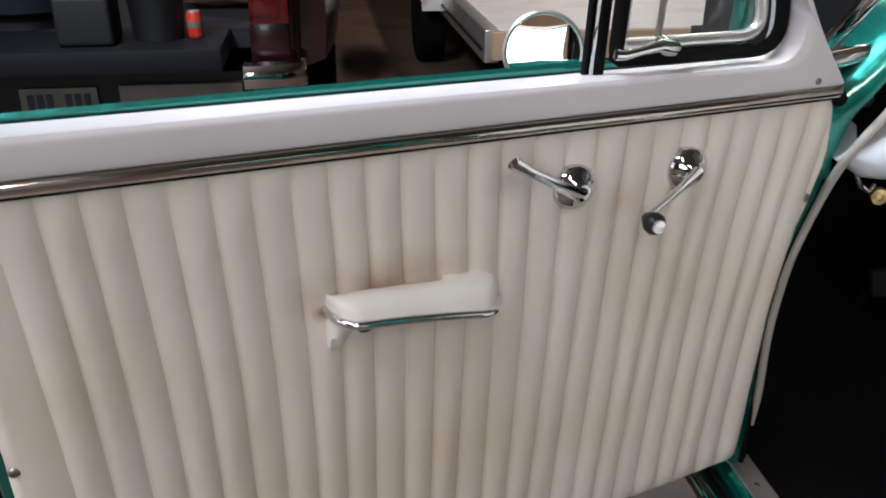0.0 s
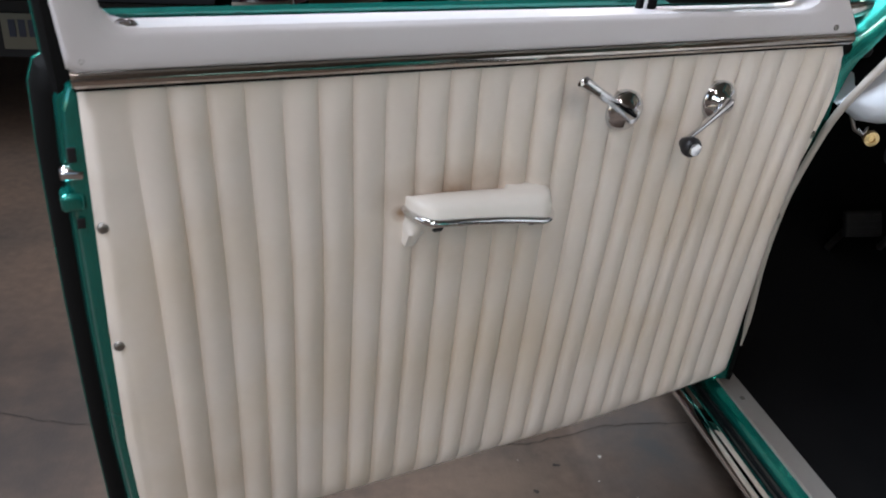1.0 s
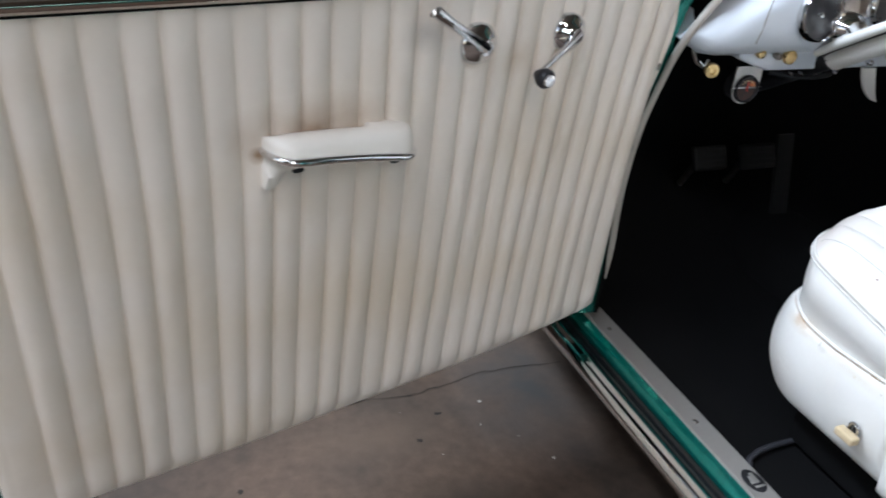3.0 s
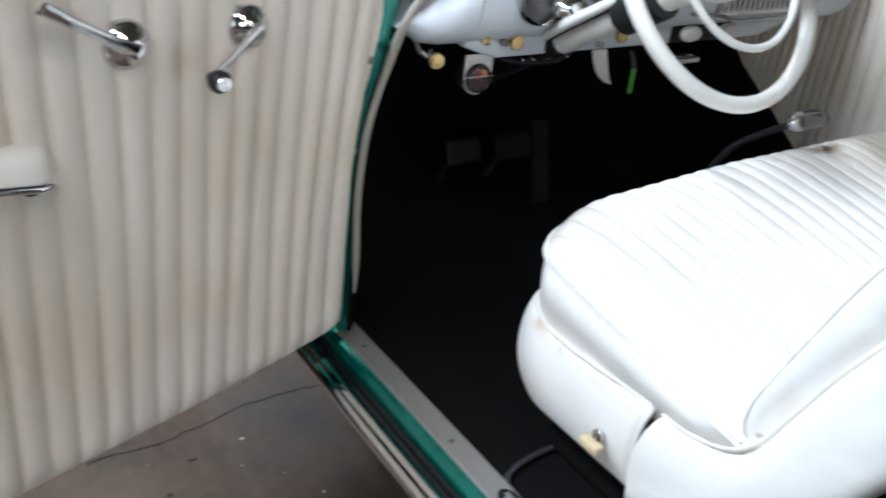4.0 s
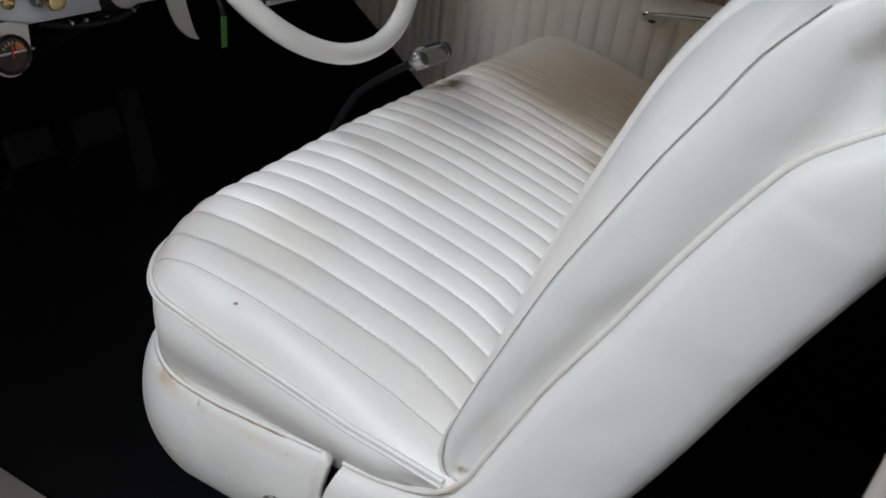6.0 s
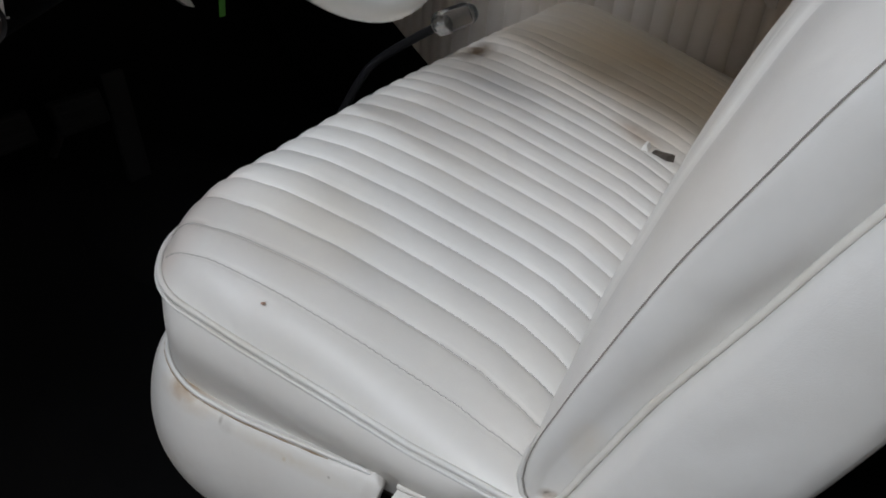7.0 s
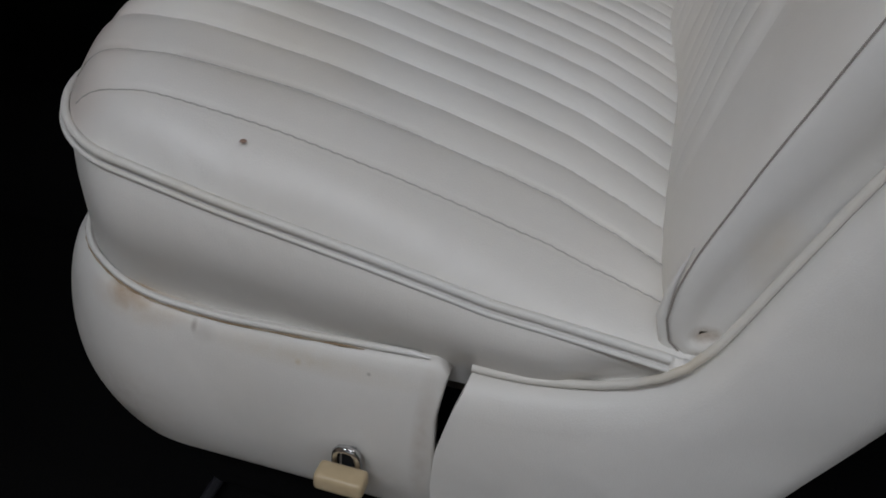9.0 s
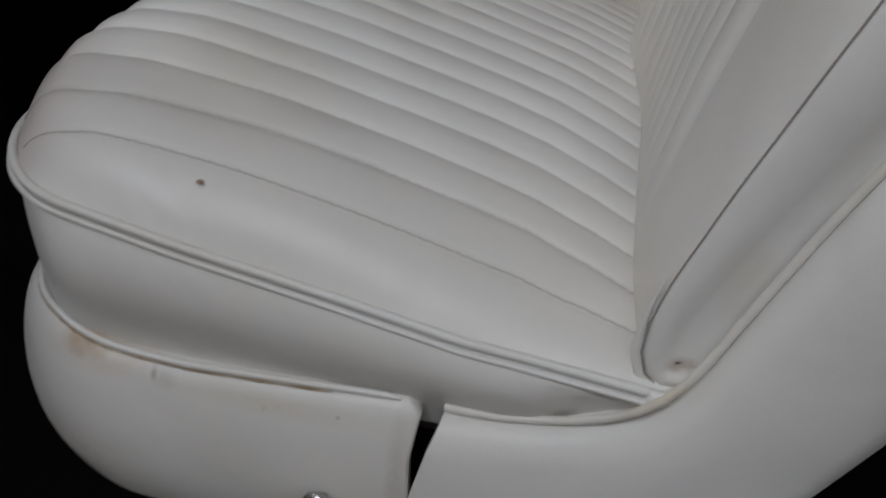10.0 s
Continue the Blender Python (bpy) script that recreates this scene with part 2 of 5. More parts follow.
def loft(rings, closed=True, caps=True, bm=None):
    """Skin over rings of equally many points."""
    bm = bm or bmesh.new()
    vs = [[bm.verts.new(p) for p in ring] for ring in rings]
    n = len(vs[0])
    for a, b in zip(vs, vs[1:]):
        for i in range(n if closed else n - 1):
            j = (i + 1) % n
            bm.faces.new((a[i], a[j], b[j], b[i]))
    if caps and closed:
        bm.faces.new(vs[0][::-1])
        bm.faces.new(vs[-1])
    return bm


def tube(points, radius, seg=8, closed=False, bm=None, flat=1.0):
    """A round bar along points; radius may be a list."""
    pts = [Vector(p) for p in points]
    rad = radius if isinstance(radius, (list, tuple)) else [radius] * len(pts)
    rings, side, seg = [], None, max(seg, 10)
    for i, p in enumerate(pts):
        a = pts[i - 1] if (i or closed) else p
        b = pts[(i + 1) % len(pts)] if (i < len(pts) - 1 or closed) else p
        d = (b - a).normalized()
        if side is None:
            side = d.orthogonal().normalized()
        side = (side - d * side.dot(d)).normalized()
        up = d.cross(side)
        rings.append([p + rad[i] * (math.cos(2 * math.pi * k / seg) * side + flat * math.sin(2 * math.pi * k / seg) * up) for k in range(seg)])
    if closed:
        rings.append(rings[0])
    out = loft(rings, True, not closed, bm)
    if closed:
        bmesh.ops.remove_doubles(out, verts=out.verts[:], dist=1e-5)
    return out


def lathe(profile, seg=24, m=None, bm=None):
    """Turns (radius, height) about local z."""
    m = m or Matrix()
    rings = [[m @ Vector((max(r, 1e-4) * math.cos(2 * math.pi * k / seg), max(r, 1e-4) * math.sin(2 * math.pi * k / seg), h)) for k in range(seg)] for r, h in profile]
    return loft(rings, True, True, bm)


def box(x0, x1, y0, y1, z0, z1, bevel=0.0, seg=2, bm=None, m=None):
    own = bmesh.new()
    bmesh.ops.create_cube(own, size=1)
    for v in own.verts:
        v.co = Vector(((x0 + x1) / 2 + v.co.x * (x1 - x0), (y0 + y1) / 2 + v.co.y * (y1 - y0), (z0 + z1) / 2 + v.co.z * (z1 - z0)))
    if bevel:
        bmesh.ops.bevel(own, geom=own.edges[:], offset=bevel, segments=seg, profile=0.6, affect="EDGES", clamp_overlap=True)
    if m is not None:
        own.transform(m)
    if bm is None:
        return own
    me = bpy.data.meshes.new("tmp")
    own.to_mesh(me)
    own.free()
    bm.from_mesh(me)
    bpy.data.meshes.remove(me)
    return bm


def smoothstep(a, b, x):
    t = min(1, max(0, (x - a) / (b - a)))
    return t * t * (3 - 2 * t)


def interp(x, table):
    """Piecewise linear over (x, y) pairs of rising x."""
    return float(np.interp(x, [a for a, _ in table], [b for _, b in table]))


def dense(points, step):
    """Points along a polyline through a Catmull-Rom curve, about step apart."""
    pts = [Vector(p) for p in points]
    out = []
    for i in range(len(pts) - 1):
        p0, p1, p2, p3 = pts[max(i - 1, 0)], pts[i], pts[i + 1], pts[min(i + 2, len(pts) - 1)]
        n = max(1, int((p2 - p1).length / step))
        for k in range(n):
            t = k / n
            out.append(0.5 * (2 * p1 + (p2 - p0) * t + (2 * p0 - 5 * p1 + 4 * p2 - p3) * t * t + (3 * p1 - p0 - 3 * p2 + p3) * t ** 3))
    return out + [pts[-1]]


def inset(profile, d):
    """A closed 2D profile moved inwards by d (anticlockwise order)."""
    n, out = len(profile), []
    for i in range(n):
        a, b = Vector(profile[i - 1]), Vector(profile[(i + 1) % n])
        t = (b - a).normalized()
        out.append((profile[i][0] - t.y * d, profile[i][1] + t.x * d))
    return out


def grid(rows, bm=None):
    return loft(rows, False, False, bm)


# ---- the garage ----
bm = bmesh.new()
bmesh.ops.create_grid(bm, x_segments=1, y_segments=1, size=0.5)
for v in bm.verts:
    v.co = Vector((v.co.x * 14 + 0.5, v.co.y * 21 + 3.0, 0))
solid("floor", bm, CONCRETE, "stained brown-grey concrete garage floor with hairline cracks and painted shade", "floor", "structure")
X0, X1, Y0, Y1, ZC = -6.2, 7.2, -7.2, 13.2, 3.8
solid("ceiling", box(X0, X1, Y0, Y1, ZC, ZC + 0.1), CEILING, "plain brown boarded garage ceiling", "ceiling", "structure")
solid("wall_east", box(X1, X1 + 0.15, Y0, Y1, 0, ZC), WALL, "plain dull garage wall", "wall", "structure")
solid("wall_north", box(X0, X1, Y1, Y1 + 0.15, 0, ZC), WALL, "plain dull garage wall", "wall", "structure")
# west wall with an open roller door
bm = box(X0 - 0.15, X0, Y0, -5.2, 0, ZC)
box(X0 - 0.15, X0, 0.8, Y1, 0, ZC, bm=bm)
box(X0 - 0.15, X0, -5.2, 0.8, 3.5, ZC, bm=bm)
solid("wall_west", bm, WALL, "garage wall with an open roller door", "wall", "structure")
# south wall with a window
bm = box(X0, -3.2, Y0 - 0.15, Y0, 0, ZC)
box(0.8, X1, Y0 - 0.15, Y0, 0, ZC, bm=bm)
box(-3.2, 0.8, Y0 - 0.15, Y0, 0, 1.0, bm=bm)
box(-3.2, 0.8, Y0 - 0.15, Y0, 3.0, ZC, bm=bm)
solid("wall_south", bm, WALL, "garage wall with a broad window", "wall", "structure")
window = thing("window_1", "broad bright garage window in a timber frame", "window", kind="structure")
for wx in (-3.2, -1.22, 0.72):
    part("window_frame", box(wx, wx + 0.08, Y0 - 0.12, Y0 - 0.02, 1.0, 3.0, 0.006), WOOD, window)
part("window_header", box(-3.3, 0.9, Y0 - 0.02, Y0 + 0.09, 2.94, 3.12, 0.01), WOOD, window, "yellowed timber header")
part("window_sill", box(-3.2, 0.8, Y0 - 0.14, Y0 + 0.05, 0.96, 1.0, 0.005), WOOD, window)


def crack(points, width):
    path = dense([(x, y, 0.002) for x, y in points], 0.02)
    left, right = [], []
    for i, p in enumerate(path):
        d = (path[min(i + 1, len(path) - 1)] - path[max(i - 1, 0)]).normalized()
        side = Vector((-d.y, d.x, 0))
        wob = Vector((random.uniform(-1, 1), random.uniform(-1, 1), 0)) * 0.004
        w = width * random.uniform(0.3, 1.0)
        left.append(p + wob + side * w)
        right.append(p + wob - side * w)
    return grid([left, right])


DARK_CRACK = material("crack_shadow", (0.03, 0.024, 0.02), 0.95, bump=0)
for name_points in (((0.12, 0.272), (0.062, 0.277), (-0.042, 0.282), (-0.114, 0.282), (-0.209, 0.262), (-0.308, 0.240)), ((-0.308, 0.240), (-0.40, 0.252), (-0.46, 0.245)), ((-0.9, 0.5), (-1.3, 0.42), (-1.9, 0.6), (-2.5, 0.5))):
    solid("floor_crack", crack(name_points, 0.0019), DARK_CRACK, "thin dark crack in the concrete floor", "crack", "structure")
CHIP = material("pale_chip", (0.36, 0.33, 0.29), 0.8, bump=0.1)
for cx, cy, size in ((-0.149, 0.179, 0.006), (-0.062, -0.047, 0.005), (-0.30, 0.03, 0.002), (-0.18, 0.10, 0.0022), (-0.35, 0.19, 0.0018), (-0.11, 0.04, 0.0016)):
    bm = bmesh.new()
    bmesh.ops.create_icosphere(bm, subdivisions=1, radius=size)
    for v in bm.verts:
        v.co = Vector((cx + v.co.x * random.uniform(0.7, 1.3), cy + v.co.y * random.uniform(0.7, 1.3), max(0, v.co.z * 0.4)))
    solid("grit", bm, CHIP, "small pale chip of grit on the concrete", "grit", group="grit on the floor")
for cx, cy in ((-0.264, 0.162), (-0.742, 0.037), (-0.335, 0.085)):
    bm = bmesh.new()
    bmesh.ops.create_circle(bm, cap_ends=True, segments=14, radius=0.006)
    for v in bm.verts:
        k = random.uniform(0.6, 1.3)
        v.co = Vector((cx + v.co.x * k * 1.3, cy + v.co.y * k, 0.0015))
    solid("oil_spot", bm, DARK_CRACK, "dark oil spot on the concrete floor", "stain", "structure")

# ---- the car's body ----
car = thing("car", "metallic green vintage coupe with its driver's door open", "car")
XM = 0.66                      # the car's middle
# sill: channel sections along the opening, cut from one profile each
SY0, SY1 = -1.16, 0.06


def rail(profile, y0, y1, n=2):
    """A closed (x, z) profile drawn out along y."""
    return loft([[(x, y0 + (y1 - y0) * k / n, z) for x, z in profile] for k in range(n + 1)])


def arc(cx, cz, r, a0, a1, n):
    return [(cx + r * math.cos(radians(a0 + (a1 - a0) * k / n)), cz + r * math.sin(radians(a0 + (a1 - a0) * k / n))) for k in range(n + 1)]


part("rocker_panel", rail([(0.0, 0.22), (0.0, 0.270), (-0.070, 0.285), (-0.078, 0.300), (0.02, 0.310), (0.02, 0.22)], SY0, SY1), GREEN, car)
part("sill_moulding", rail(arc(-0.079, 0.302, 0.0135, 250, 70, 20) + arc(-0.066, 0.3155, 0.0035, 150, -40, 8) + [(-0.062, 0.296)], SY0, SY1), BRIGHT_CHROME, car, "bright chrome sill moulding")
part("sill_ledge", rail([(-0.064, 0.290), (-0.064, 0.310), (-0.061, 0.3135), (-0.057, 0.3135), (-0.054, 0.309), (-0.054, 0.290)], SY0, SY1), GREEN, car, "green ledge beside the chrome moulding")
part("sill_seal", rail([(-0.0535, 0.295), (-0.0535, 0.308)] + arc(-0.0475, 0.309, 0.0058, 170, 30, 8) + arc(-0.0355, 0.3145, 0.0050, 160, 10, 8) + [(-0.0295, 0.314), (-0.0295, 0.295)], SY0, SY1), GLOSS_BLACK, car, "black rubber strip in the sill channel")
part("sill_channel", rail([(-0.029, 0.295), (-0.029, 0.3215), (-0.0265, 0.3260), (-0.021, 0.3290), (-0.013, 0.3315), (-0.008, 0.3335), (-0.008, 0.295)], SY0, SY1), GREEN, car, "green painted sill channel")
plate = part("scuff_plate", rail([(-0.0075, 0.310), (-0.0075, 0.3350), (-0.0055, 0.3385), (-0.002, 0.3370), (0.030, 0.3390), (0.0365, 0.3375), (0.0390, 0.3310), (0.0390, 0.310)], SY0, SY1), SCUFFED, car, "brushed aluminium scuff plate")
for sy in (-0.049, -0.35, -0.66, -0.95):
    part("screw", lathe([(0.0055, 0.0), (0.0055, 0.0012), (0.004, 0.0025), (0.001, 0.0028)], 12, pose(0.012, sy, 0.3378)), STEEL, plate)
badge = part("badge", lathe([(0.02, 0), (0.02, 0.0015), (0.018, 0.0022)], 28, Matrix.Translation((0.017, -0.504, 0.3382)) @ Matrix.Diagonal((0.82, 1.3, 1, 1))), BLACK, plate, "black oval badge with a pale emblem")
for bx, by, sx, sy in ((0.017, -0.500, 0.007, 0.006), (0.015, -0.508, 0.008, 0.003), (0.020, -0.492, 0.004, 0.004), (0.018, -0.518, 0.009, 0.0022)):
    part("emblem_bar", box(bx - sx, bx + sx, by - sy, by + sy, 0.3402, 0.3410, 0.0004), ALUMINIUM, plate)

# interior floor, toe board, firewall and tunnel in black carpet
prof = [(-2.2, 0.32), (0.10, 0.32), (0.20, 0.335), (0.42, 0.52), (0.50, 0.72), (0.52, 1.05)]
rows = [[(x, y, z) for y, z in prof] for x in (0.036, 0.3, XM, 1.0, 1.35)]
part("carpet", grid(rows), CARPET, car, "black carpeted floor and toe board")
tunnel = [(XM + 0.17 * math.cos(a), 0.30 + 0.11 * math.sin(a)) for a in np.linspace(0, math.pi, 12)]
part("tunnel", rail([(float(x), float(z)) for x, z in tunnel], -2.0, 0.4), CARPET, car, "black carpeted transmission tunnel")
part("underbody", box(0.0, 1.32, -2.3, 0.6, 0.24, 0.30), BLACK, car)

# front pillar: green strip with the grey windlace behind it
LACE = [(0.235, 1.160), (0.205, 1.110), (0.175, 1.060), (0.150, 1.025), (0.115, 0.980), (0.080, 0.920), (0.058, 0.860), (0.042, 0.810), (0.027, 0.750), (0.018, 0.675), (0.015, 0.600), (0.018, 0.510), (0.018, 0.430), (0.016, 0.345)]
lace = dense([(x, 0.006, z) for x, z in LACE], 0.02)
LEFT = [(0.30, -0.085), (0.95, -0.085), (0.99, -0.03), (1.015, 0.020), (1.04, 0.052), (1.09, 0.105), (1.14, 0.150), (1.17, 0.19)]
RIDGE = [(0.30, -0.0125), (0.88, -0.0125), (0.95, -0.026), (1.0, -0.046), (1.07, -0.044), (1.17, -0.044)]


def pillar_ring(p):
    left, ridge = interp(p.z, LEFT), p.x + interp(p.z, RIDGE)
    deep = 0.05 * smoothstep(0.90, 0.96, p.z)
    return [(left, 0.055, p.z), (left + 0.2 * (ridge - left), 0.028, p.z), (left + 0.6 * (ridge - left), 0.012, p.z), (ridge, 0.008, p.z), (ridge + 0.004, 0.010 + deep, p.z), (p.x - 0.006, 0.008 + deep, p.z), (p.x, 0.09, p.z), (left, 0.09, p.z)]


part("front_pillar", loft([pillar_ring(p) for p in lace]), GREEN, car, "green painted hinge pillar")
part("pillar_bolt", lathe([(0.012, 0), (0.012, 0.006), (0.007, 0.010), (0.001, 0.011)], 8, pose(0.118, 0.036, 1.018, 90, 0, 0)), BLACK, car)
part("dash_shelf", box(0.05, 1.27, 0.05, 0.17, 1.060, 1.078, 0.006), BLACK, car, "black shelf under the windscreen")
bead = [Vector((p.x - 0.024 * smoothstep(0.86, 1.0, p.z), 0.006 - 0.034 * smoothstep(0.86, 1.0, p.z), p.z)) for p in lace]
part("pillar_seal", grid([[(p.x - 0.002, 0.012, p.z), (p.x - 0.004, 0.004, p.z), (p.x - 0.008, 0.004, p.z), (p.x - 0.012, 0.007, p.z), (p.x - 0.013, 0.03, p.z)] for p in lace if p.z < 0.90]), RUBBER, car, "black rubber seal beside the windlace")
cord = [Vector((p.x - 0.003, p.y, p.z)) for p in bead if p.z > 0.425]
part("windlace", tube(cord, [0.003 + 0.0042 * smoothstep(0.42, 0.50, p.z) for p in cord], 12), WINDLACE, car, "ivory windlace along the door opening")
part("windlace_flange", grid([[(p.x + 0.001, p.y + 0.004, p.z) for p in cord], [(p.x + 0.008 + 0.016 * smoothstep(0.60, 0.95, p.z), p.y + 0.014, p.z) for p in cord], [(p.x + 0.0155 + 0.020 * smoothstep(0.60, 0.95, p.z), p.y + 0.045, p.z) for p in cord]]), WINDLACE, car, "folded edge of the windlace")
part("kick_trim", grid([[(p.x + 0.004, 0.012, p.z) for p in lace], [(p.x + 0.012, 0.05, p.z) for p in lace], [(0.06, 0.52, p.z) for p in lace]]), CARPET, car, "black kick panel")
# cowl and screen pillars
COWL_HALF = lambda y: 0.70 - 0.95 * (y - 0.10) if y < 0.3 else 0.51 - 0.1 * (y - 0.3)
rings = []
for y in (0.16, 0.25, 0.45, 0.65, 0.85):
    half = COWL_HALF(y)
    rings.append([(XM + half * math.cos(a), y, 0.88 + (0.20 - 0.05 * (y - 0.1)) * math.sin(a) ** 0.6) for a in np.linspace(0, math.pi, 17)])
part("cowl", loft(rings, False, False), GREEN, car, "rounded green cowl")
part("cowl_side", box(-0.09, -0.005, 0.095, 0.85, 0.30, 0.86, 0.03, 3), GREEN, car)
part("cowl_side", box(1.365, 1.44, 0.07, 0.85, 0.30, 0.86, 0.03, 3), GREEN, car)
for side in (-1, 1):
    px = XM + side * 0.665
    part("screen_pillar", tube(dense([(px - side * 0.03, 0.05, 1.085), (px - side * 0.0, -0.04, 1.135), (px + side * 0.01, -0.12, 1.20), (px - side * 0.05, -0.15, 1.34), (px - side * 0.12, -0.17, 1.445)], 0.03), 0.011, 10), CHROME, car, "chrome windscreen post")
part("screen_trim", tube(dense([(0.02, 0.03, 1.08), (0.30, 0.09, 1.10), (XM, 0.11, 1.11), (1.02, 0.09, 1.10), (1.30, 0.03, 1.08)], 0.05), 0.014, 8), CHROME, car, "chrome windscreen trim")
rows = [[(0.02 + (1.28) * s, 0.04 + 0.07 * math.sin(math.pi * s), 1.10), (0.14 + 1.04 * s, -0.16 + 0.05 * math.sin(math.pi * s), 1.45)] for s in np.linspace(0, 1, 9)]
screen = part("windscreen", grid(rows), SCREEN_GLASS, car)
screen.visible_shadow = False
# hinges in the front jamb
for hz in (1.0, 0.60):
    part("hinge", box(-0.085, -0.045, 0.0, 0.05, hz - 0.035, hz + 0.035, 0.008), GREEN, car)
part("bump_stop", lathe([(0.013, 0), (0.013, 0.008), (0.010, 0.014), (0.003, 0.016)], 14, pose(0.052, 0.012, 1.030, 90, 0, 0)), RUBBER, car, "black rubber bump stop")
# rear jamb, striker and quarter
jamb = [(-1.100, 0.30), (-1.088, 0.60), (-1.090, 0.82), (-1.0955, 1.0), (-1.100, 1.2), (-1.106, 1.5)]
path = dense([(0, y, z) for y, z in jamb], 0.04)
JAMB = ((0.004, -0.010), (-0.004, -0.0115), (-0.030, -0.026), (-0.036, -0.034), (-0.042, -0.036), (-0.048, -0.037), (-0.054, -0.045), (-0.060, -0.058), (-0.068, -0.061), (-0.076, -0.071), (-0.078, -0.078), (-0.083, -0.080), (-0.094, -0.084), (-0.100, -0.096), (-0.100, -0.16), (0.004, -0.16))
part("rear_jamb", loft([[(x, p.y + dy, p.z) for x, dy in JAMB] for p in path]), GREEN, car, "green painted latch pillar")
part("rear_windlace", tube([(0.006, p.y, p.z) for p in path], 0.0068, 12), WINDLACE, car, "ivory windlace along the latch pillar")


def slant(points):
    """Points given along the slanting jamb face (across, proud, z)."""
    return [(-0.001 - 0.86 * a - 0.51 * b, -1.1035 - 0.51 * a + 0.86 * b, z) for a, b, z in points]


def slant_bar(z0, z1, a0, a1, b, round_=0.004):
    ring = [(a0, 0.0), (a0, b * 0.7), (a0 + 0.003, b), (a1 - 0.003, b), (a1, b * 0.7), (a1, 0.0)]
    steps = ((z0, 0.35), (z0 + round_ * 0.3, 0.75), (z0 + round_, 1.0), (z1 - round_, 1.0), (z1 - round_ * 0.3, 0.75), (z1, 0.35))
    return loft([slant([(x, y * k, z) for x, y in ring]) for z, k in steps])


striker = part("striker_plate", slant_bar(0.866, 1.004, 0.001, 0.036, 0.0030, 0.002), DARK_CHROME, car, "worn steel striker plate with rounded teeth")
part("tooth", slant_bar(0.960, 1.0035, 0.006, 0.034, 0.0075, 0.012), BLUED_STEEL, striker, "polished striker tooth")
part("tooth", slant_bar(0.9135, 0.9325, 0.005, 0.030, 0.0085, 0.009), BLUED_STEEL, striker, "polished striker tooth")
part("tooth", slant_bar(0.8675, 0.8840, 0.003, 0.034, 0.0065, 0.007), BLUED_STEEL, striker, "polished striker lip")
part("recess", slant_bar(0.9365, 0.9585, 0.008, 0.032, 0.0034, 0.001), STEEL, striker, "rusty recess between the teeth")
part("jamb_boss", slant_bar(1.006, 1.055, 0.002, 0.034, 0.0110, 0.016), GREEN, car, "green boss above the striker")
rows = []
for k in range(10):
    a = k / 9
    rows.append([(-0.105 - 0.05 * math.sin(math.pi * a), y, 0.25 + 0.85 * a) for y in (-1.19, -1.6, -2.1, -2.6)])
part("quarter_panel", grid(rows), GREEN, car)
part("quarter_trim", box(0.0, 0.03, -2.3, -1.225, 0.30, 1.5), CARPET, car)
part("quarter_trim", box(1.29, 1.32, -2.3, -1.16, 0.30, 1.5), VINYL_DOOR, car)
# box added to black out the view under the backrest
part("dark_infill", box(1.215, 1.286, -2.29, -0.905, 0.322, 0.51, 0.012), CARPET, car, "added black infill up the rear footwell side")
part("rear_bulkhead", box(0.0, 1.32, -2.35, -2.3, 0.30, 1.5), CARPET, car)
RAIL = [(-2.35, 0.02), (-0.90, 0.072), (-0.55, 0.112), (-0.30, 0.165), (-0.15, 0.185)]     # unseen roof edge, drawn in towards the screen to set the seat's shadow line
rows = [[(XM - (XM - interp(y, RAIL)) * math.cos(math.pi * a), y, 1.44 + 0.13 * math.sin(math.pi * a) - 0.06 * max(0, -1.6 - y)) for y in (-0.15, -0.27, -0.45, -0.9, -1.4, -1.9, -2.35)] for a in np.linspace(0, 1, 13)]
part("roof", grid(rows), GREEN, car, "unseen green painted roof that shades the seat")
rows = [[(XM - (XM - 0.025 - interp(y, RAIL)) * math.cos(math.pi * a), y, 1.425 + 0.12 * math.sin(math.pi * a)) for y in (-0.16, -0.3, -0.9, -1.6, -2.15)] for a in np.linspace(0, 1, 13)]
part("headliner", grid(rows), HEADLINER, car, "unseen tan cloth headliner that warms the bounced light")
part("drip_rail", tube([(interp(y, RAIL) - 0.005, y, 1.443) for y in (-0.15, -0.3, -0.6, -0.9, -1.6, -2.3)], 0.016, 8), GREEN, car)
# passenger side kick panel, pleated
rows = []
for k in range(0, 169):
    y = 0.52 - 0.585 * k / 168
    s = (k / 7) % 1
    rows.append([(1.345 - 0.006 * math.sin(math.pi * s) ** 0.6, y, z) for z in (0.33, 0.6, 0.9, 1.0)])
part("kick_panel", grid(rows), VINYL_DOOR, car, "pleated ivory vinyl kick panel")
part("jamb_filler", box(1.362, 1.40, -0.13, 0.04, 0.33, 1.10, 0.004), VINYL_DOOR, car)
part("side_carpet", loft([[(x, y, z) for y, z in ((-0.06, 0.33), (-0.06, 0.50), (0.026, 0.566), (0.127, 0.645), (0.226, 0.715), (0.30, 0.80), (0.52, 0.95), (0.52, 0.33))] for x in (1.325, 1.336)]), CARPET, car, "black carpet over the kick panel")
part("rocker_panel", box(1.352, 1.44, SY0, SY1, 0.22, 0.345, 0.02), GREEN, car)


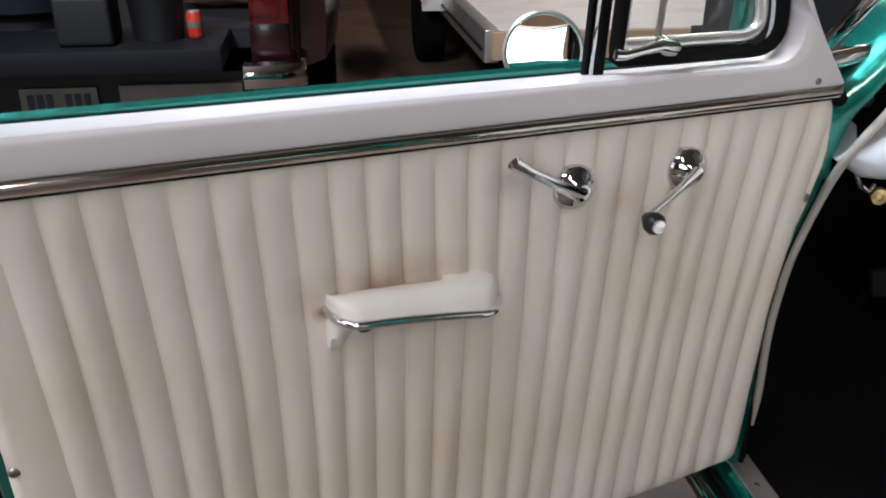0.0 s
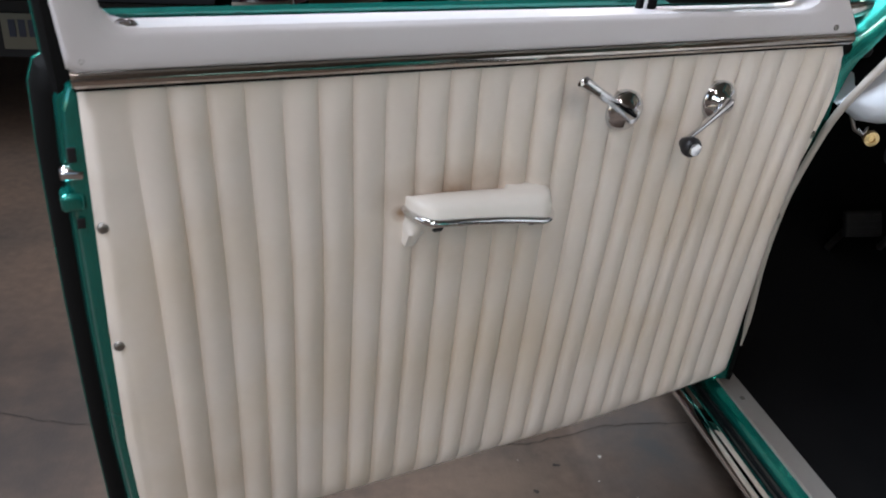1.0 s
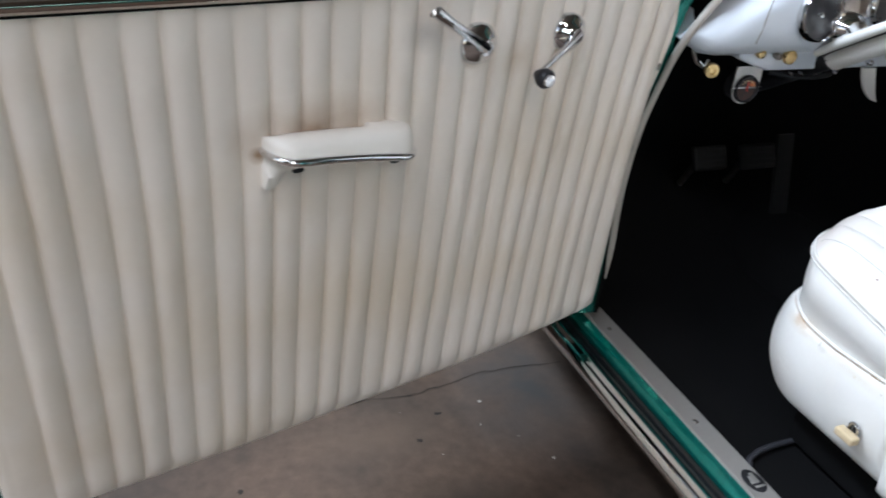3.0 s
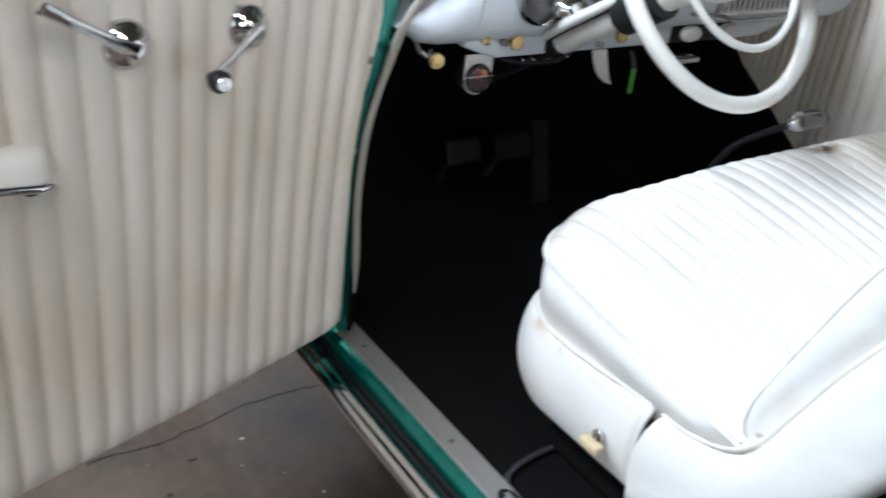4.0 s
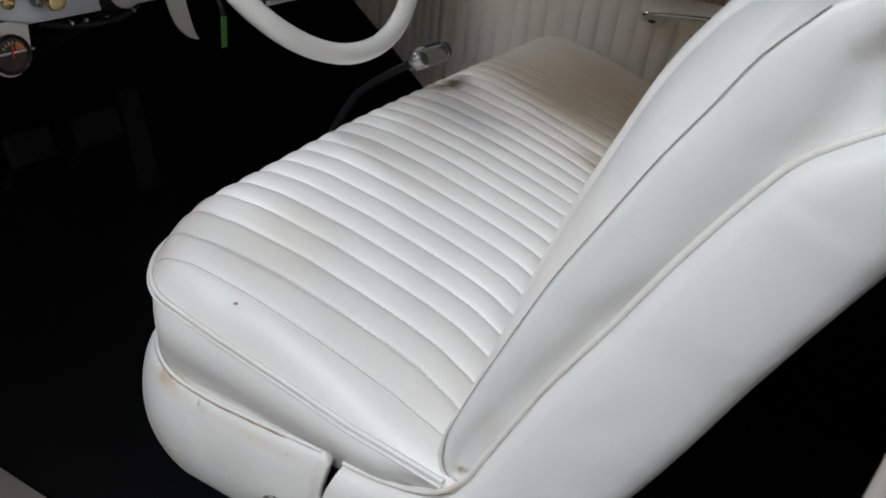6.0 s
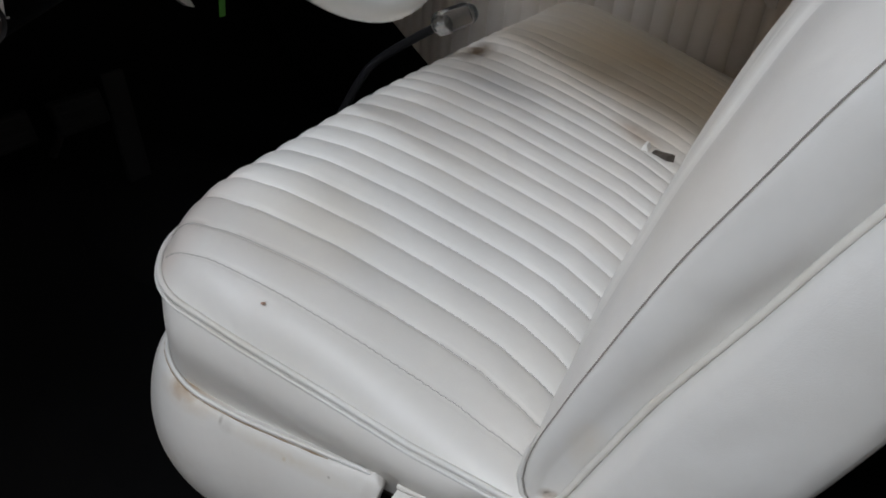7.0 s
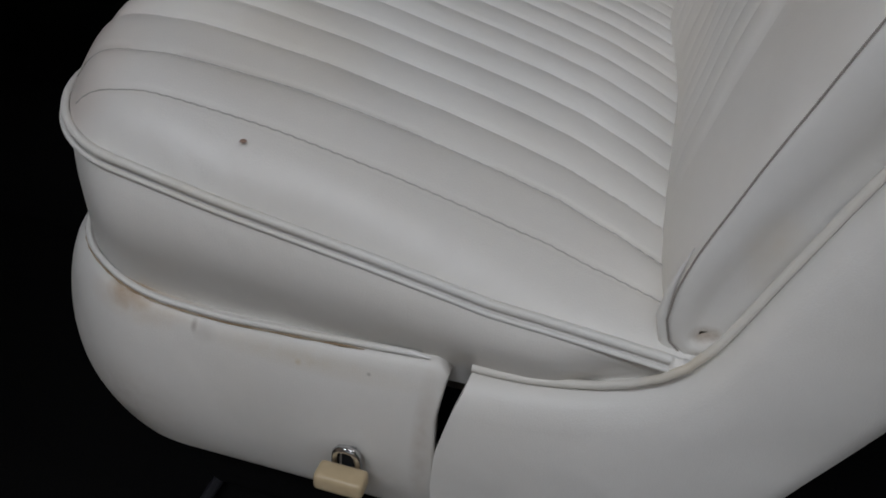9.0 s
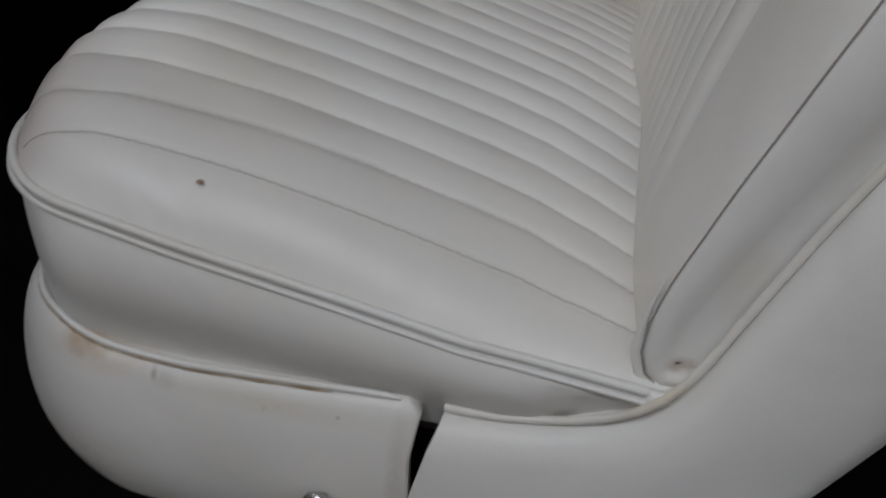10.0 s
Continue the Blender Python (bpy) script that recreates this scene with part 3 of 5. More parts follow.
# ---- the door, in its own axes: x from the hinge to the free end, y towards the cabin, z up ----
DOOR = Matrix(((-0.97008, 0.24218, 0.01734, -0.0620), (-0.24280, -0.96760, -0.06929, -0.0164), (0.0, -0.07143, 0.99745, 0.0), (0, 0, 0, 1)))
REAR = [(0.33, 1.040), (0.35, 1.054), (0.37, 1.062), (0.39, 1.067), (0.56, 1.078), (0.73, 1.081), (1.07, 1.081)]
FRONT = [(0.37, 0.05), (0.39, 0.0), (0.41, -0.018), (0.437, -0.025), (0.563, -0.016), (0.727, -0.010), (0.80, -0.016), (0.876, -0.030), (0.973, -0.046), (1.041, -0.041), (1.064, -0.026)]
BOTTOM = [(-0.05, 0.44), (-0.024, 0.425), (-0.012, 0.400), (0.01, 0.389), (0.083, 0.380), (0.266, 0.364), (0.519, 0.355), (0.739, 0.350), (0.931, 0.352), (1.03, 0.350), (1.054, 0.352), (1.07, 0.375), (1.09, 0.42)]
TOPV, PITCH, FIRST = 1.066, 0.04265, 1.032


def pleat(u):
    """Height of the pleats over the panel, and the flat border at the free end."""
    if u > FIRST:
        return 0.0052 * math.sin(math.pi * min(1, (u - FIRST) / 0.05)) ** 0.5 * 0.8
    s = ((FIRST - u) / PITCH) % 1
    return 0.0108 * (math.sin(math.pi * s) ** 0.58)


cols = []
per = 10
count = int((FIRST + 0.13) / PITCH * per)
us = [FIRST + 0.090 * (1 - k / 16) for k in range(16)] + [FIRST - PITCH * k / per for k in range(count)]
for ut in us:
    col = []
    for r in range(31):
        g = 1 - r / 30
        u = ut - (0.062 if ut > 0.56 else 0.03) * (ut - 0.56) * g + 0.014 * math.sin(math.pi * r / 30) * (1 - smoothstep(0.0, 0.4, ut)) + 0.007 * smoothstep(0.55, 1.0, r / 30) * smoothstep(0.3, 0.5, ut) * (1 - 0.6 * smoothstep(0.9, 1.03, ut))
        vb = interp(u, BOTTOM)
        v = vb + (TOPV - vb) * r / 30
        lo, hi = interp(v, FRONT), interp(v, REAR)
        edge = min(u - lo, hi - u, v - vb + 0.002)
        u = min(max(u, lo), hi)
        n = pleat(ut) * (0.45 + 0.55 * smoothstep(0.0, 0.045, TOPV - v)) * (0.85 + 0.15 * math.sin(7 * v + 40 * ut)) + 0.004 * math.sin(math.pi * (v - 0.35) / 0.72)
        k = smoothstep(-0.001, 0.012, edge)
        n = n * k - 0.008 * (1 - k)
        for su, sv in ((1.072, 0.726), (1.073, 0.894), (1.053, 0.386)):
            n -= 0.004 * math.exp(-((u - su) ** 2 + (v - sv) ** 2) / 0.00025)
        col.append((u, n, v))
    cols.append(col)


def door_vinyl():
    """Ivory vinyl, browned above the armrest and grubby along the pleats."""
    m = VINYL_DOOR.copy()
    m.name = "soiled_ivory_vinyl"
    n, l = m.node_tree.nodes, m.node_tree.links
    co = next(x for x in n if x.type == "TEX_COORD")
    fine = next(x for x in n if x.type == "MIX" and x.blend_type == "MULTIPLY")
    spot = n.new("ShaderNodeMapping")
    spot.inputs["Location"].default_value = (-0.63 / 0.15, 0, -0.895 / 0.05)
    spot.inputs["Scale"].default_value = (1 / 0.15, 1, 1 / 0.05)
    l.new(co.outputs["Object"], spot.inputs["Vector"])
    ball = n.new("ShaderNodeTexGradient")
    ball.gradient_type = "SPHERICAL"
    l.new(spot.outputs[0], ball.inputs["Vector"])
    wisp = n.new("ShaderNodeTexNoise")
    wisp.inputs["Scale"].default_value, wisp.inputs["Detail"].default_value = 18, 5
    l.new(co.outputs["Object"], wisp.inputs["Vector"])
    mul = n.new("ShaderNodeMath")
    mul.operation = "MULTIPLY"
    l.new(ball.outputs["Fac"], mul.inputs[0])
    l.new(wisp.outputs["Fac"], mul.inputs[1])
    mix = n.new("ShaderNodeMix")
    mix.data_type = "RGBA"
    mix.inputs["B"].default_value = (0.25, 0.13, 0.05, 1)
    l.new(mul.outputs[0], mix.inputs["Factor"])
    l.new(fine.outputs["Result"], mix.inputs["A"])
    l.new(mix.outputs["Result"], n["Principled BSDF"].inputs["Base Color"])
    for centre, radii, colour, amount, scale in (((0.47, 0, 1.005), (0.05, 1, 0.03), (0.44, 0.40, 0.36), 0.6, 30), ((0.31, 0, 0.955), (0.035, 1, 0.03), (0.50, 0.38, 0.25), 0.3, 40), ((0.714, 0, 0.868), (0.013, 1, 0.014), (0.30, 0.17, 0.08), 0.9, 60),
                                                 ((0.55, 0, 0.60), (0.30, 1, 0.22), (0.68, 0.57, 0.44), 0.5, 6), ((0.20, 0, 0.80), (0.20, 1, 0.20), (0.66, 0.56, 0.44), 0.5, 7), ((0.95, 0, 0.45), (0.16, 1, 0.10), (0.62, 0.53, 0.43), 0.4, 9)):
        blot(m, centre, radii, colour, amount, scale)
    return m


# frame behind the panel, the outer skin and the rubber between them
OUT = [(1.066, -0.010), (1.041, -0.026), (0.973, -0.034), (0.876, -0.020), (0.727, 0.0), (0.563, -0.006), (0.437, -0.012), (0.415, 0.0), (0.395, 0.04), (0.380, 0.2), (0.366, 0.5), (0.360, 0.74), (0.356, 0.93), (0.352, 1.04), (0.362, 1.068), (0.41, 1.080), (0.55, 1.090), (0.75, 1.097), (0.97, 1.100), (1.03, 1.098), (1.055, 1.090), (1.066, 1.07)]
inner = [(u + 0.010 * (1 - smoothstep(0.0, 0.1, u)), v) for v, u in OUT]
door = part("door", loft([[(0.54 + (u - 0.54) * k, y, 0.7 + (v - 0.7) * k) for u, v in inner] for y, k in ((-0.014, 0.985), (-0.015, 0.994), (-0.019, 0.999), (-0.028, 1.001), (-0.0325, 1.0005), (-0.034, 1.006), (-0.044, 1.011), (-0.050, 1.0115))]), GREEN, car, "open green door lined with pleated ivory vinyl")
door.matrix_world = DOOR
part("upholstery", grid(cols), door_vinyl(), door, "pleated ivory vinyl panel, browned by the armrest", 60)


def seal_ring(grow):
    """The door's outline swollen towards the free end and the lower edge."""
    ring = []
    for u, v in inner:
        low = (1 - smoothstep(0.36, 0.55, v)) * smoothstep(0.25, 0.95, u)
        ring.append((u + grow * (0.028 * smoothstep(0.2, 1.0, u) - 0.018 * (1 - smoothstep(0.0, 0.3, u))), v - grow * (0.062 * low + 0.012 * (v < 0.6)) + grow * 0.010 * (v > 1.0)))
    return ring


part("door_seal", loft([[(u, y, v) for u, v in seal_ring(g)] for y, g in ((-0.0455, 0.10), (-0.0475, 0.42), (-0.054, 0.74), (-0.066, 0.93), (-0.0835, 0.97))]), RUBBER, door, "black rubber door seal")
skin = [(u + 0.035 * (1 - smoothstep(0.0, 0.3, u)), v) for u, v in seal_ring(1.0)]
part("outer_skin", loft([[(0.54 + (u - 0.54) * k, y, 0.7 + (v - 0.7) * k) for u, v in skin] for y, k in ((-0.0840, 0.996), (-0.0850, 1.001), (-0.087, 1.002), (-0.090, 1.0), (-0.13, 0.8), (-0.14, 0.4))]), GREEN, door, "green outer door skin")
# latch on the free edge
part("latch_bolt", tube([(1.086, -0.022, 0.9545), (1.104, -0.022, 0.9565), (1.1075, -0.022, 0.957), (1.109, -0.022, 0.957)], [0.0095, 0.0095, 0.0085, 0.006], 18), CHROME, door, "chrome latch bolt")
part("dovetail", box(1.086, 1.1125, -0.038, -0.010, 0.911, 0.934, 0.007, 3), GREEN, door, "green painted dovetail wedge")
for v0, v1 in ((0.972, 0.990), (0.890, 0.903)):
    part("latch_slot", box(1.090, 1.0985, -0.0135, -0.011, v0, v1, 0.001), BLACK, door, "dark slit beside the latch")
part("frame_seal", loft([[(u + d, n, v) for d, n in ((-0.010, -0.030), (0.004, -0.034), (0.010, -0.05), (0.012, -0.082), (-0.010, -0.082))] for u, v in ((1.094, 1.04), (1.098, 1.12), (1.106, 1.22), (1.108, 1.30), (1.090, 1.40), (1.05, 1.47))]), RUBBER, door, "black rubber window frame seal")
part("window_frame", loft([[(u + d, n, v) for d, n in ((-0.012, -0.083), (0.013, -0.083), (0.015, -0.087), (0.013, -0.092), (-0.012, -0.092))] for u, v in ((1.094, 1.04), (1.098, 1.12), (1.106, 1.22), (1.108, 1.30), (1.090, 1.40), (1.05, 1.47))]), GREEN, door, "green window frame edge")
# chrome moulding over the panel's upper edge
rings = []
for k in range(40):
    u = -0.026 + 1.112 * k / 39
    rings.append([(u, 0.006 + 0.010 * math.sin(math.pi * j / 8), TOPV - 0.006 + 0.024 * j / 8) for j in range(9)] + [(u, -0.002, TOPV + 0.018), (u, -0.002, TOPV - 0.006)])
# black strip added for the dark reflection along the moulding's lower edge
part("moulding_dark_strip", loft([[(u, 0.000, TOPV - 0.0075), (u, 0.006, TOPV - 0.0075), (u, 0.0075, TOPV - 0.007), (u, 0.0075, TOPV - 0.003), (u, 0.000, TOPV - 0.003)] for u in (-0.026, 0.5, 1.084)]), RUBBER, door, "black strip added for the dark reflection under the moulding")
part("moulding", loft(rings), TINTED_CHROME, door, "chrome moulding")

# painted window garnish with its opening: rings from the outer to the inner loop
def loop_points(corners, n):
    """n points round a closed polyline of (u, v, radius)."""
    pts = []
    m = len(corners)
    for i in range(m):
        u, v, r = corners[i]
        p, a, b = Vector((u, v)), Vector(corners[i - 1][:2]), Vector(corners[(i + 1) % m][:2])
        da, db = (a - p).normalized(), (b - p).normalized()
        s, e = p + da * r, p + db * r
        for k in range(7):
            t = k / 6
            pts.append((1 - t) ** 2 * s + 2 * t * (1 - t) * p + t * t * e)
    pts.append(pts[0])
    length = [0]
    for a, b in zip(pts, pts[1:]):
        length.append(length[-1] + (b - a).length)
    return [Vector((float(np.interp(length[-1] * k / n, length, [p.x for p in pts])), float(np.interp(length[-1] * k / n, length, [p.y for p in pts])))) for k in range(n)]


outer_c = [(-0.030, 1.081, 0.004), (1.088, 1.081, 0.004), (1.112, 1.30, 0.05), (1.05, 1.50, 0.10), (0.34, 1.50, 0.08), (0.05, 1.165, 0.05)]
inner_c = [(0.054, 1.119, 0.05), (1.050, 1.124, 0.03), (1.066, 1.28, 0.05), (1.01, 1.455, 0.09), (0.37, 1.455, 0.06), (0.075, 1.222, 0.04)]
NL = 220


def garnish_n(s):
    """Proudness of the garnish from its outer edge to the opening."""
    return 0.012 + 0.006 * smoothstep(0.0, 0.10, s) - 0.004 * s + 0.0015 * math.sin(math.pi * s) - 0.004 * smoothstep(0.84, 1.06, s)


lo_, li_ = loop_points(outer_c, NL), loop_points(inner_c, NL)
start = min(range(NL), key=lambda i: (li_[i] - lo_[0]).length)
li_ = li_[start:] + li_[:start]
rings = []
for s in (0.0, 0.04, 0.08, 0.12, 0.25, 0.4, 0.5, 0.6, 0.68, 0.76, 0.84, 0.90, 0.95, 1.0, 1.0):
    ring = []
    for a, b in zip(lo_, li_):
        p = a.lerp(b, s)
        y = garnish_n(s)
        ring.append((p.x, y, p.y))
    rings.append(ring)
rings[-1] = [(x, -0.055, z - 0.010 * (1 - smoothstep(1.12, 1.2, z))) for x, _, z in rings[-2]]
part("garnish", loft(rings, True, False), GARNISH, door, "glossy white painted window garnish")
part("belt_edge", grid([[(u, -0.060, 1.085), (u, -0.062, 1.117), (u, -0.068, 1.121), (u, -0.076, 1.117), (u, -0.086, 1.07)] for u in np.linspace(0.02, 1.09, 30)]), GREEN, door, "green outer belt edge")
# quarter light: rubber, frame, glass, divider and catch
part("divider", box(0.334, 0.348, -0.046, -0.030, 1.105, 1.47, 0.003), RUBBER, door, "black divider bar")
part("divider_channel", box(0.3485, 0.3545, -0.044, -0.032, 1.105, 1.47, 0.001), CHROME, door, "chrome channel")
part("glass_channel", box(0.355, 0.359, -0.046, -0.036, 1.105, 1.47, 0.002), RUBBER, door)
part("quarter_surround", box(0.088, 0.112, -0.080, -0.062, 1.118, 1.36, 0.004), GREEN, door, "green outer frame edge")
q = [(0.325, 1.133, 0.004), (0.066, 1.129, 0.045), (0.084, 1.222, 0.03), (0.325, 1.452, 0.03)]
qo = [(p.x, p.y) for p in loop_points(q, 90)]
part("quarter_rubber", tube([(u, -0.024, v) for u, v in qo], 0.0095, 10, True), RUBBER, door, "black rubber quarter-light seal")
qi = [(0.318, 1.149, 0.004), (0.098, 1.147, 0.035), (0.112, 1.210, 0.025), (0.315, 1.42, 0.03)]
part("quarter_frame", tube([(p.x, -0.030, p.y) for p in loop_points(qi, 80)], 0.0085, 8, True), ALUMINIUM, door, "bright quarter-light frame")
pane = loft([[(p.x, n, p.y) for p in loop_points(qi, 40)] for n in (-0.033, -0.036)])
qg = part("quarter_glass", pane, GLASS, door)
qg.visible_shadow = False
catch = part("quarter_catch", lathe([(0.013, 0), (0.013, 0.006), (0.010, 0.014), (0.007, 0.026), (0.003, 0.030)], 16, pose(0.262, -0.022, 1.148, -90, 0, 0)), CHROME, door, "chrome quarter-light catch")
part("catch_lever", tube([(0.258, 0.0, 1.150), (0.285, 0.008, 1.157), (0.312, 0.010, 1.153), (0.332, 0.006, 1.148), (0.344, 0.004, 1.149)], [0.010, 0.008, 0.005, 0.006, 0.007], 10), CHROME, door)
part("catch_post", tube([(0.262, -0.03, 1.15), (0.259, -0.03, 1.40)], 0.0045, 8), STEEL, door)
# lock button escutcheon
part("lock_grommet", lathe([(0.0125, 0), (0.011, 0.003), (0.006, 0.005), (0.005, 0.003)], 20, pose(1.028, -0.003, 1.1225, -40, 0, 0) @ Matrix.Diagonal((1, 0.6, 1, 1))), CHROME, door, "chrome lock-button grommet")


def screw(u, n, v, parent):
    m = pose(u, n, v, -90, 0, 0) @ Matrix.Scale(0.6 if v > 1.05 else 0.9, 4)
    s = part("screw", lathe([(0.0075, -0.002), (0.0075, 0.001), (0.006, 0.003), (0.0035, 0.0036), (0.003, 0.002), (0.0005, 0.002)], 14, m), STEEL, parent, "dull steel trim screw")
    return s


for u, n, v in ((1.074, 0.016, 1.094), (1.073, 0.001, 0.894), (1.072, 0.001, 0.726), (1.053, 0.001, 0.386), (0.028, 0.019, 1.093), (-0.019, 0.005, 0.909), (-0.005, 0.005, 0.757), (0.005, 0.005, 0.479)):
    screw(u, n, v, door)


# armrest: padded top, chrome band round it, and the moulded bracket below
ARM0, ARM1 = 0.709, 0.486
arm_top = lambda a: 0.8995 - 0.015 * a          # the padded top
arm_band = lambda a: 0.8745 - 0.006 * a - 0.020 * a * a      # the chrome band round it


def arm_edge(a):
    """Reach from the panel along the armrest, rounded at both ends."""
    left, right = max(0.0, 1 - a / 0.17), max(0.0, 1 - (1 - a) / 0.19)
    return 0.057 * (1 - left ** 2.5) ** 0.5 * (1 - right ** 2.5) ** 0.5


rings = []
for k in range(97):
    a = 0.5 - 0.5 * math.cos(math.pi * k / 96)
    u, d = ARM0 + (ARM1 - ARM0) * a, max(0.003, arm_edge(a))
    step = smoothstep(0.64, 0.71, a)
    zb = arm_band(a)
    top = arm_top(a) + 0.001 * step + 0.002 * math.sin(math.pi * a)
    top = zb + (top - zb) * min(1.0, 0.50 + 0.50 * (d / 0.057) ** 0.6)
    h = top - zb
    back = min(0.017 * (1 - step) + 0.002, d * 0.45)
    rings.append([(u, -0.004, zb - 0.005), (u, -0.004, top - 0.55 * h * (1 - step) - 0.004), (u, back * 0.7, top - 0.38 * h * (1 - step) - 0.002), (u, back, top - 0.05 * h), (u, back + 0.2 * (d - back), top), (u, d * 0.60, top - 0.02 * h), (u, d * 0.80, top - 0.15 * h), (u, d * 0.93, top - 0.42 * h), (u, d * 0.99, top - 0.8 * h), (u, d * 0.99, zb - 0.005)])
armrest = part("armrest", loft(rings), CREAM, door, "padded ivory armrest with a chrome band", 60)
rings = []
for k in range(61):
    a = k / 60
    u, d = ARM0 + (ARM1 - ARM0) * a, max(0.003, arm_edge(a))
    zb = arm_band(a)
    foot = (1 - smoothstep(0.04, 0.30, a)) ** 1.6
    heel = smoothstep(0.735, 0.75, a)
    low = zb - 0.014 - 0.036 * foot - 0.006 * heel
    rings.append([(u, -0.004, zb - 0.002), (u, d * 0.97, zb - 0.003), (u, d * (0.93 - 0.10 * foot), zb - 0.008 - 0.006 * foot), (u, max(d * (0.78 - 0.30 * foot), 0.034 * foot), zb - 0.011 - 0.018 * foot), (u, max(d * (0.30 + 0.10 * heel), 0.026 * foot), low), (u, -0.004, low - 0.002)])
part("armrest_bracket", loft(rings), CREAM, door, "", 50)
band = [(ARM0 + (ARM1 - ARM0) * a, arm_edge(a) + 0.0005, arm_band(a)) for a in (0.5 - 0.5 * math.cos(math.pi * k / 70) for k in range(71))]
part("armrest_band", tube(band, 0.0058, 10), BRIGHT_CHROME, door, "chrome band")
for a, n, low in ((0.19, 0.032, 0.024), (0.86, 0.030, 0.019)):
    part("screw_recess", lathe([(0.0045, 0), (0.004, 0.002), (0.001, 0.003)], 14, pose(ARM0 + (ARM1 - ARM0) * a, n, arm_band(a) - low, 120, 0, 0) @ Matrix.Diagonal((1.9, 0.8, 1, 1))), BLACK, door)
part("bracket_hook", loft([[(u, n, v) for n, v in ((0.014, 0.832), (0.030, 0.834), (0.036, 0.842), (0.030, 0.852), (0.014, 0.852))] for u in (0.5385, 0.5425)]), CREAM, door)


# inside door handle and window winder
def escutcheon(name, u, v, parent, label):
    return part(name, lathe([(0.031, -0.002), (0.031, 0.003), (0.028, 0.009), (0.021, 0.015), (0.014, 0.019), (0.011, 0.024), (0.002, 0.026)], 30, pose(u, 0.006, v, -90, 0, 0)), CHROME, parent, label)


handle = escutcheon("door_handle", 0.383, 0.985, door, "chrome door lever")
part("lever", tube([(0.385, 0.028, 0.985), (0.405, 0.040, 0.998), (0.44, 0.052, 1.018), (0.475, 0.060, 1.038), (0.499, 0.060, 1.053)], [0.011, 0.0085, 0.0075, 0.008, 0.0095], 10, flat=0.6), CHROME, door)
for k in range(3):
    part("flute", tube([(0.41 + 0.004 * k, 0.0545, 0.996 + 0.004 * k - 0.004), (0.475, 0.0665, 1.034 + 0.003 * k)], 0.0012, 6), CHROME, door)
winder = escutcheon("window_winder", 0.212, 0.988, door, "chrome window winder")
part("crank_arm", tube([(0.212, 0.026, 0.988), (0.235, 0.034, 0.976), (0.262, 0.038, 0.958), (0.288, 0.040, 0.942)], [0.017, 0.010, 0.007, 0.008], 10, flat=0.55), CHROME, door)
part("winder_knob", lathe([(0.007, 0), (0.009, 0.004), (0.0145, 0.014), (0.015, 0.022), (0.012, 0.027), (0.002, 0.028)], 20, pose(0.288, 0.038, 0.941, -90, 0, 0)), BLACK, door, "black winder knob with a chrome cap")
part("winder_cap", lathe([(0.010, 0), (0.009, 0.003), (0.001, 0.004)], 16, pose(0.288, 0.0655, 0.941, -90, 0, 0)), CHROME, door)

# the passenger's door: the mirror image, shut
SHUT = Matrix(((0.0, -1.0, 0.02, 1.357), (-1.0, 0.0, 0.0, -0.030), (0.0, 0.0, 1.0, -0.018), (0, 0, 0, 1)))
shut = copy_thing(door, SHUT)
tagged(shut, "closed green door lined with pleated ivory vinyl")
for piece in shut.children:
    if piece.name.split(".")[0] in ("crank_arm", "winder_knob", "winder_cap"):
        piece.matrix_basis = Matrix.Translation((0.212, 0, 0.988)) @ Matrix.Rotation(radians(52), 4, "Y") @ Matrix.Translation((-0.212, 0, -0.988)) @ piece.matrix_basis
pane = box(1.393, 1.397, -1.12, -0.46, 1.10, 1.45)
solid("door_glass", pane, GLASS, "clear side window glass of the passenger door", "window glass").visible_shadow = False

# round mirror outside the door
MIR = DOOR @ pose(0.349, -0.16, 1.108)
mirror = thing("side_mirror", "round chrome side mirror on the door", "mirror", MIR)
face = ((Vector((-0.72, -1.13, 1.35)) - MIR.translation).normalized() + (Vector((-1.6, -7.2, 2.5)) - MIR.translation).normalized()).normalized()
turn = (DOOR.to_3x3().inverted() @ face).to_track_quat("Z", "Y").to_matrix().to_4x4()
part("shell", lathe([(0.012, -0.045), (0.04, -0.035), (0.051, -0.012), (0.0555, 0.0), (0.056, 0.004), (0.053, 0.007), (0.050, 0.005)], 36, turn), ALUMINIUM, mirror)
part("glass", lathe([(0.0505, 0.0046), (0.0495, 0.0056), (0.001, 0.0064)], 36, turn), MIRROR, mirror, "silvered mirror glass")
part("stem", tube([(0.0, -0.03, -0.03), (0.02, 0.01, -0.09), (0.03, 0.05, -0.13)], 0.007, 8), CHROME, mirror)


# ---- the front seat ----
seat = thing("bench_seat", "white vinyl pleated front bench seat on black carpet", "seat")
SX0, SX1, YB = 0.094, 1.265, -0.83
ZP = [(-0.83, 0.618), (-0.79, 0.629), (-0.70, 0.649), (-0.60, 0.668), (-0.50, 0.685), (-0.44, 0.698), (-0.39, 0.704), (-0.34, 0.706)]

LIFT = [(-0.83, 0.022), (-0.79, 0.013), (-0.737, 0.007), (-0.68, 0.0)]       # the end edges rise into the backrest


def ends(x):
    return max(0.0, min(x - SX0, SX1 - x))


def front_y(x):
    e = min(1.0, ends(x) / 0.10)
    return -0.358 + 0.014 * smoothstep(0.11, 0.24, x) - 0.085 * (1 - math.sqrt(max(0, 1 - (1 - e) ** 2)))


CREST = lambda y: 0.87 + 0.62 * (y + 0.37)     # where the worn middle of the cushion turns down


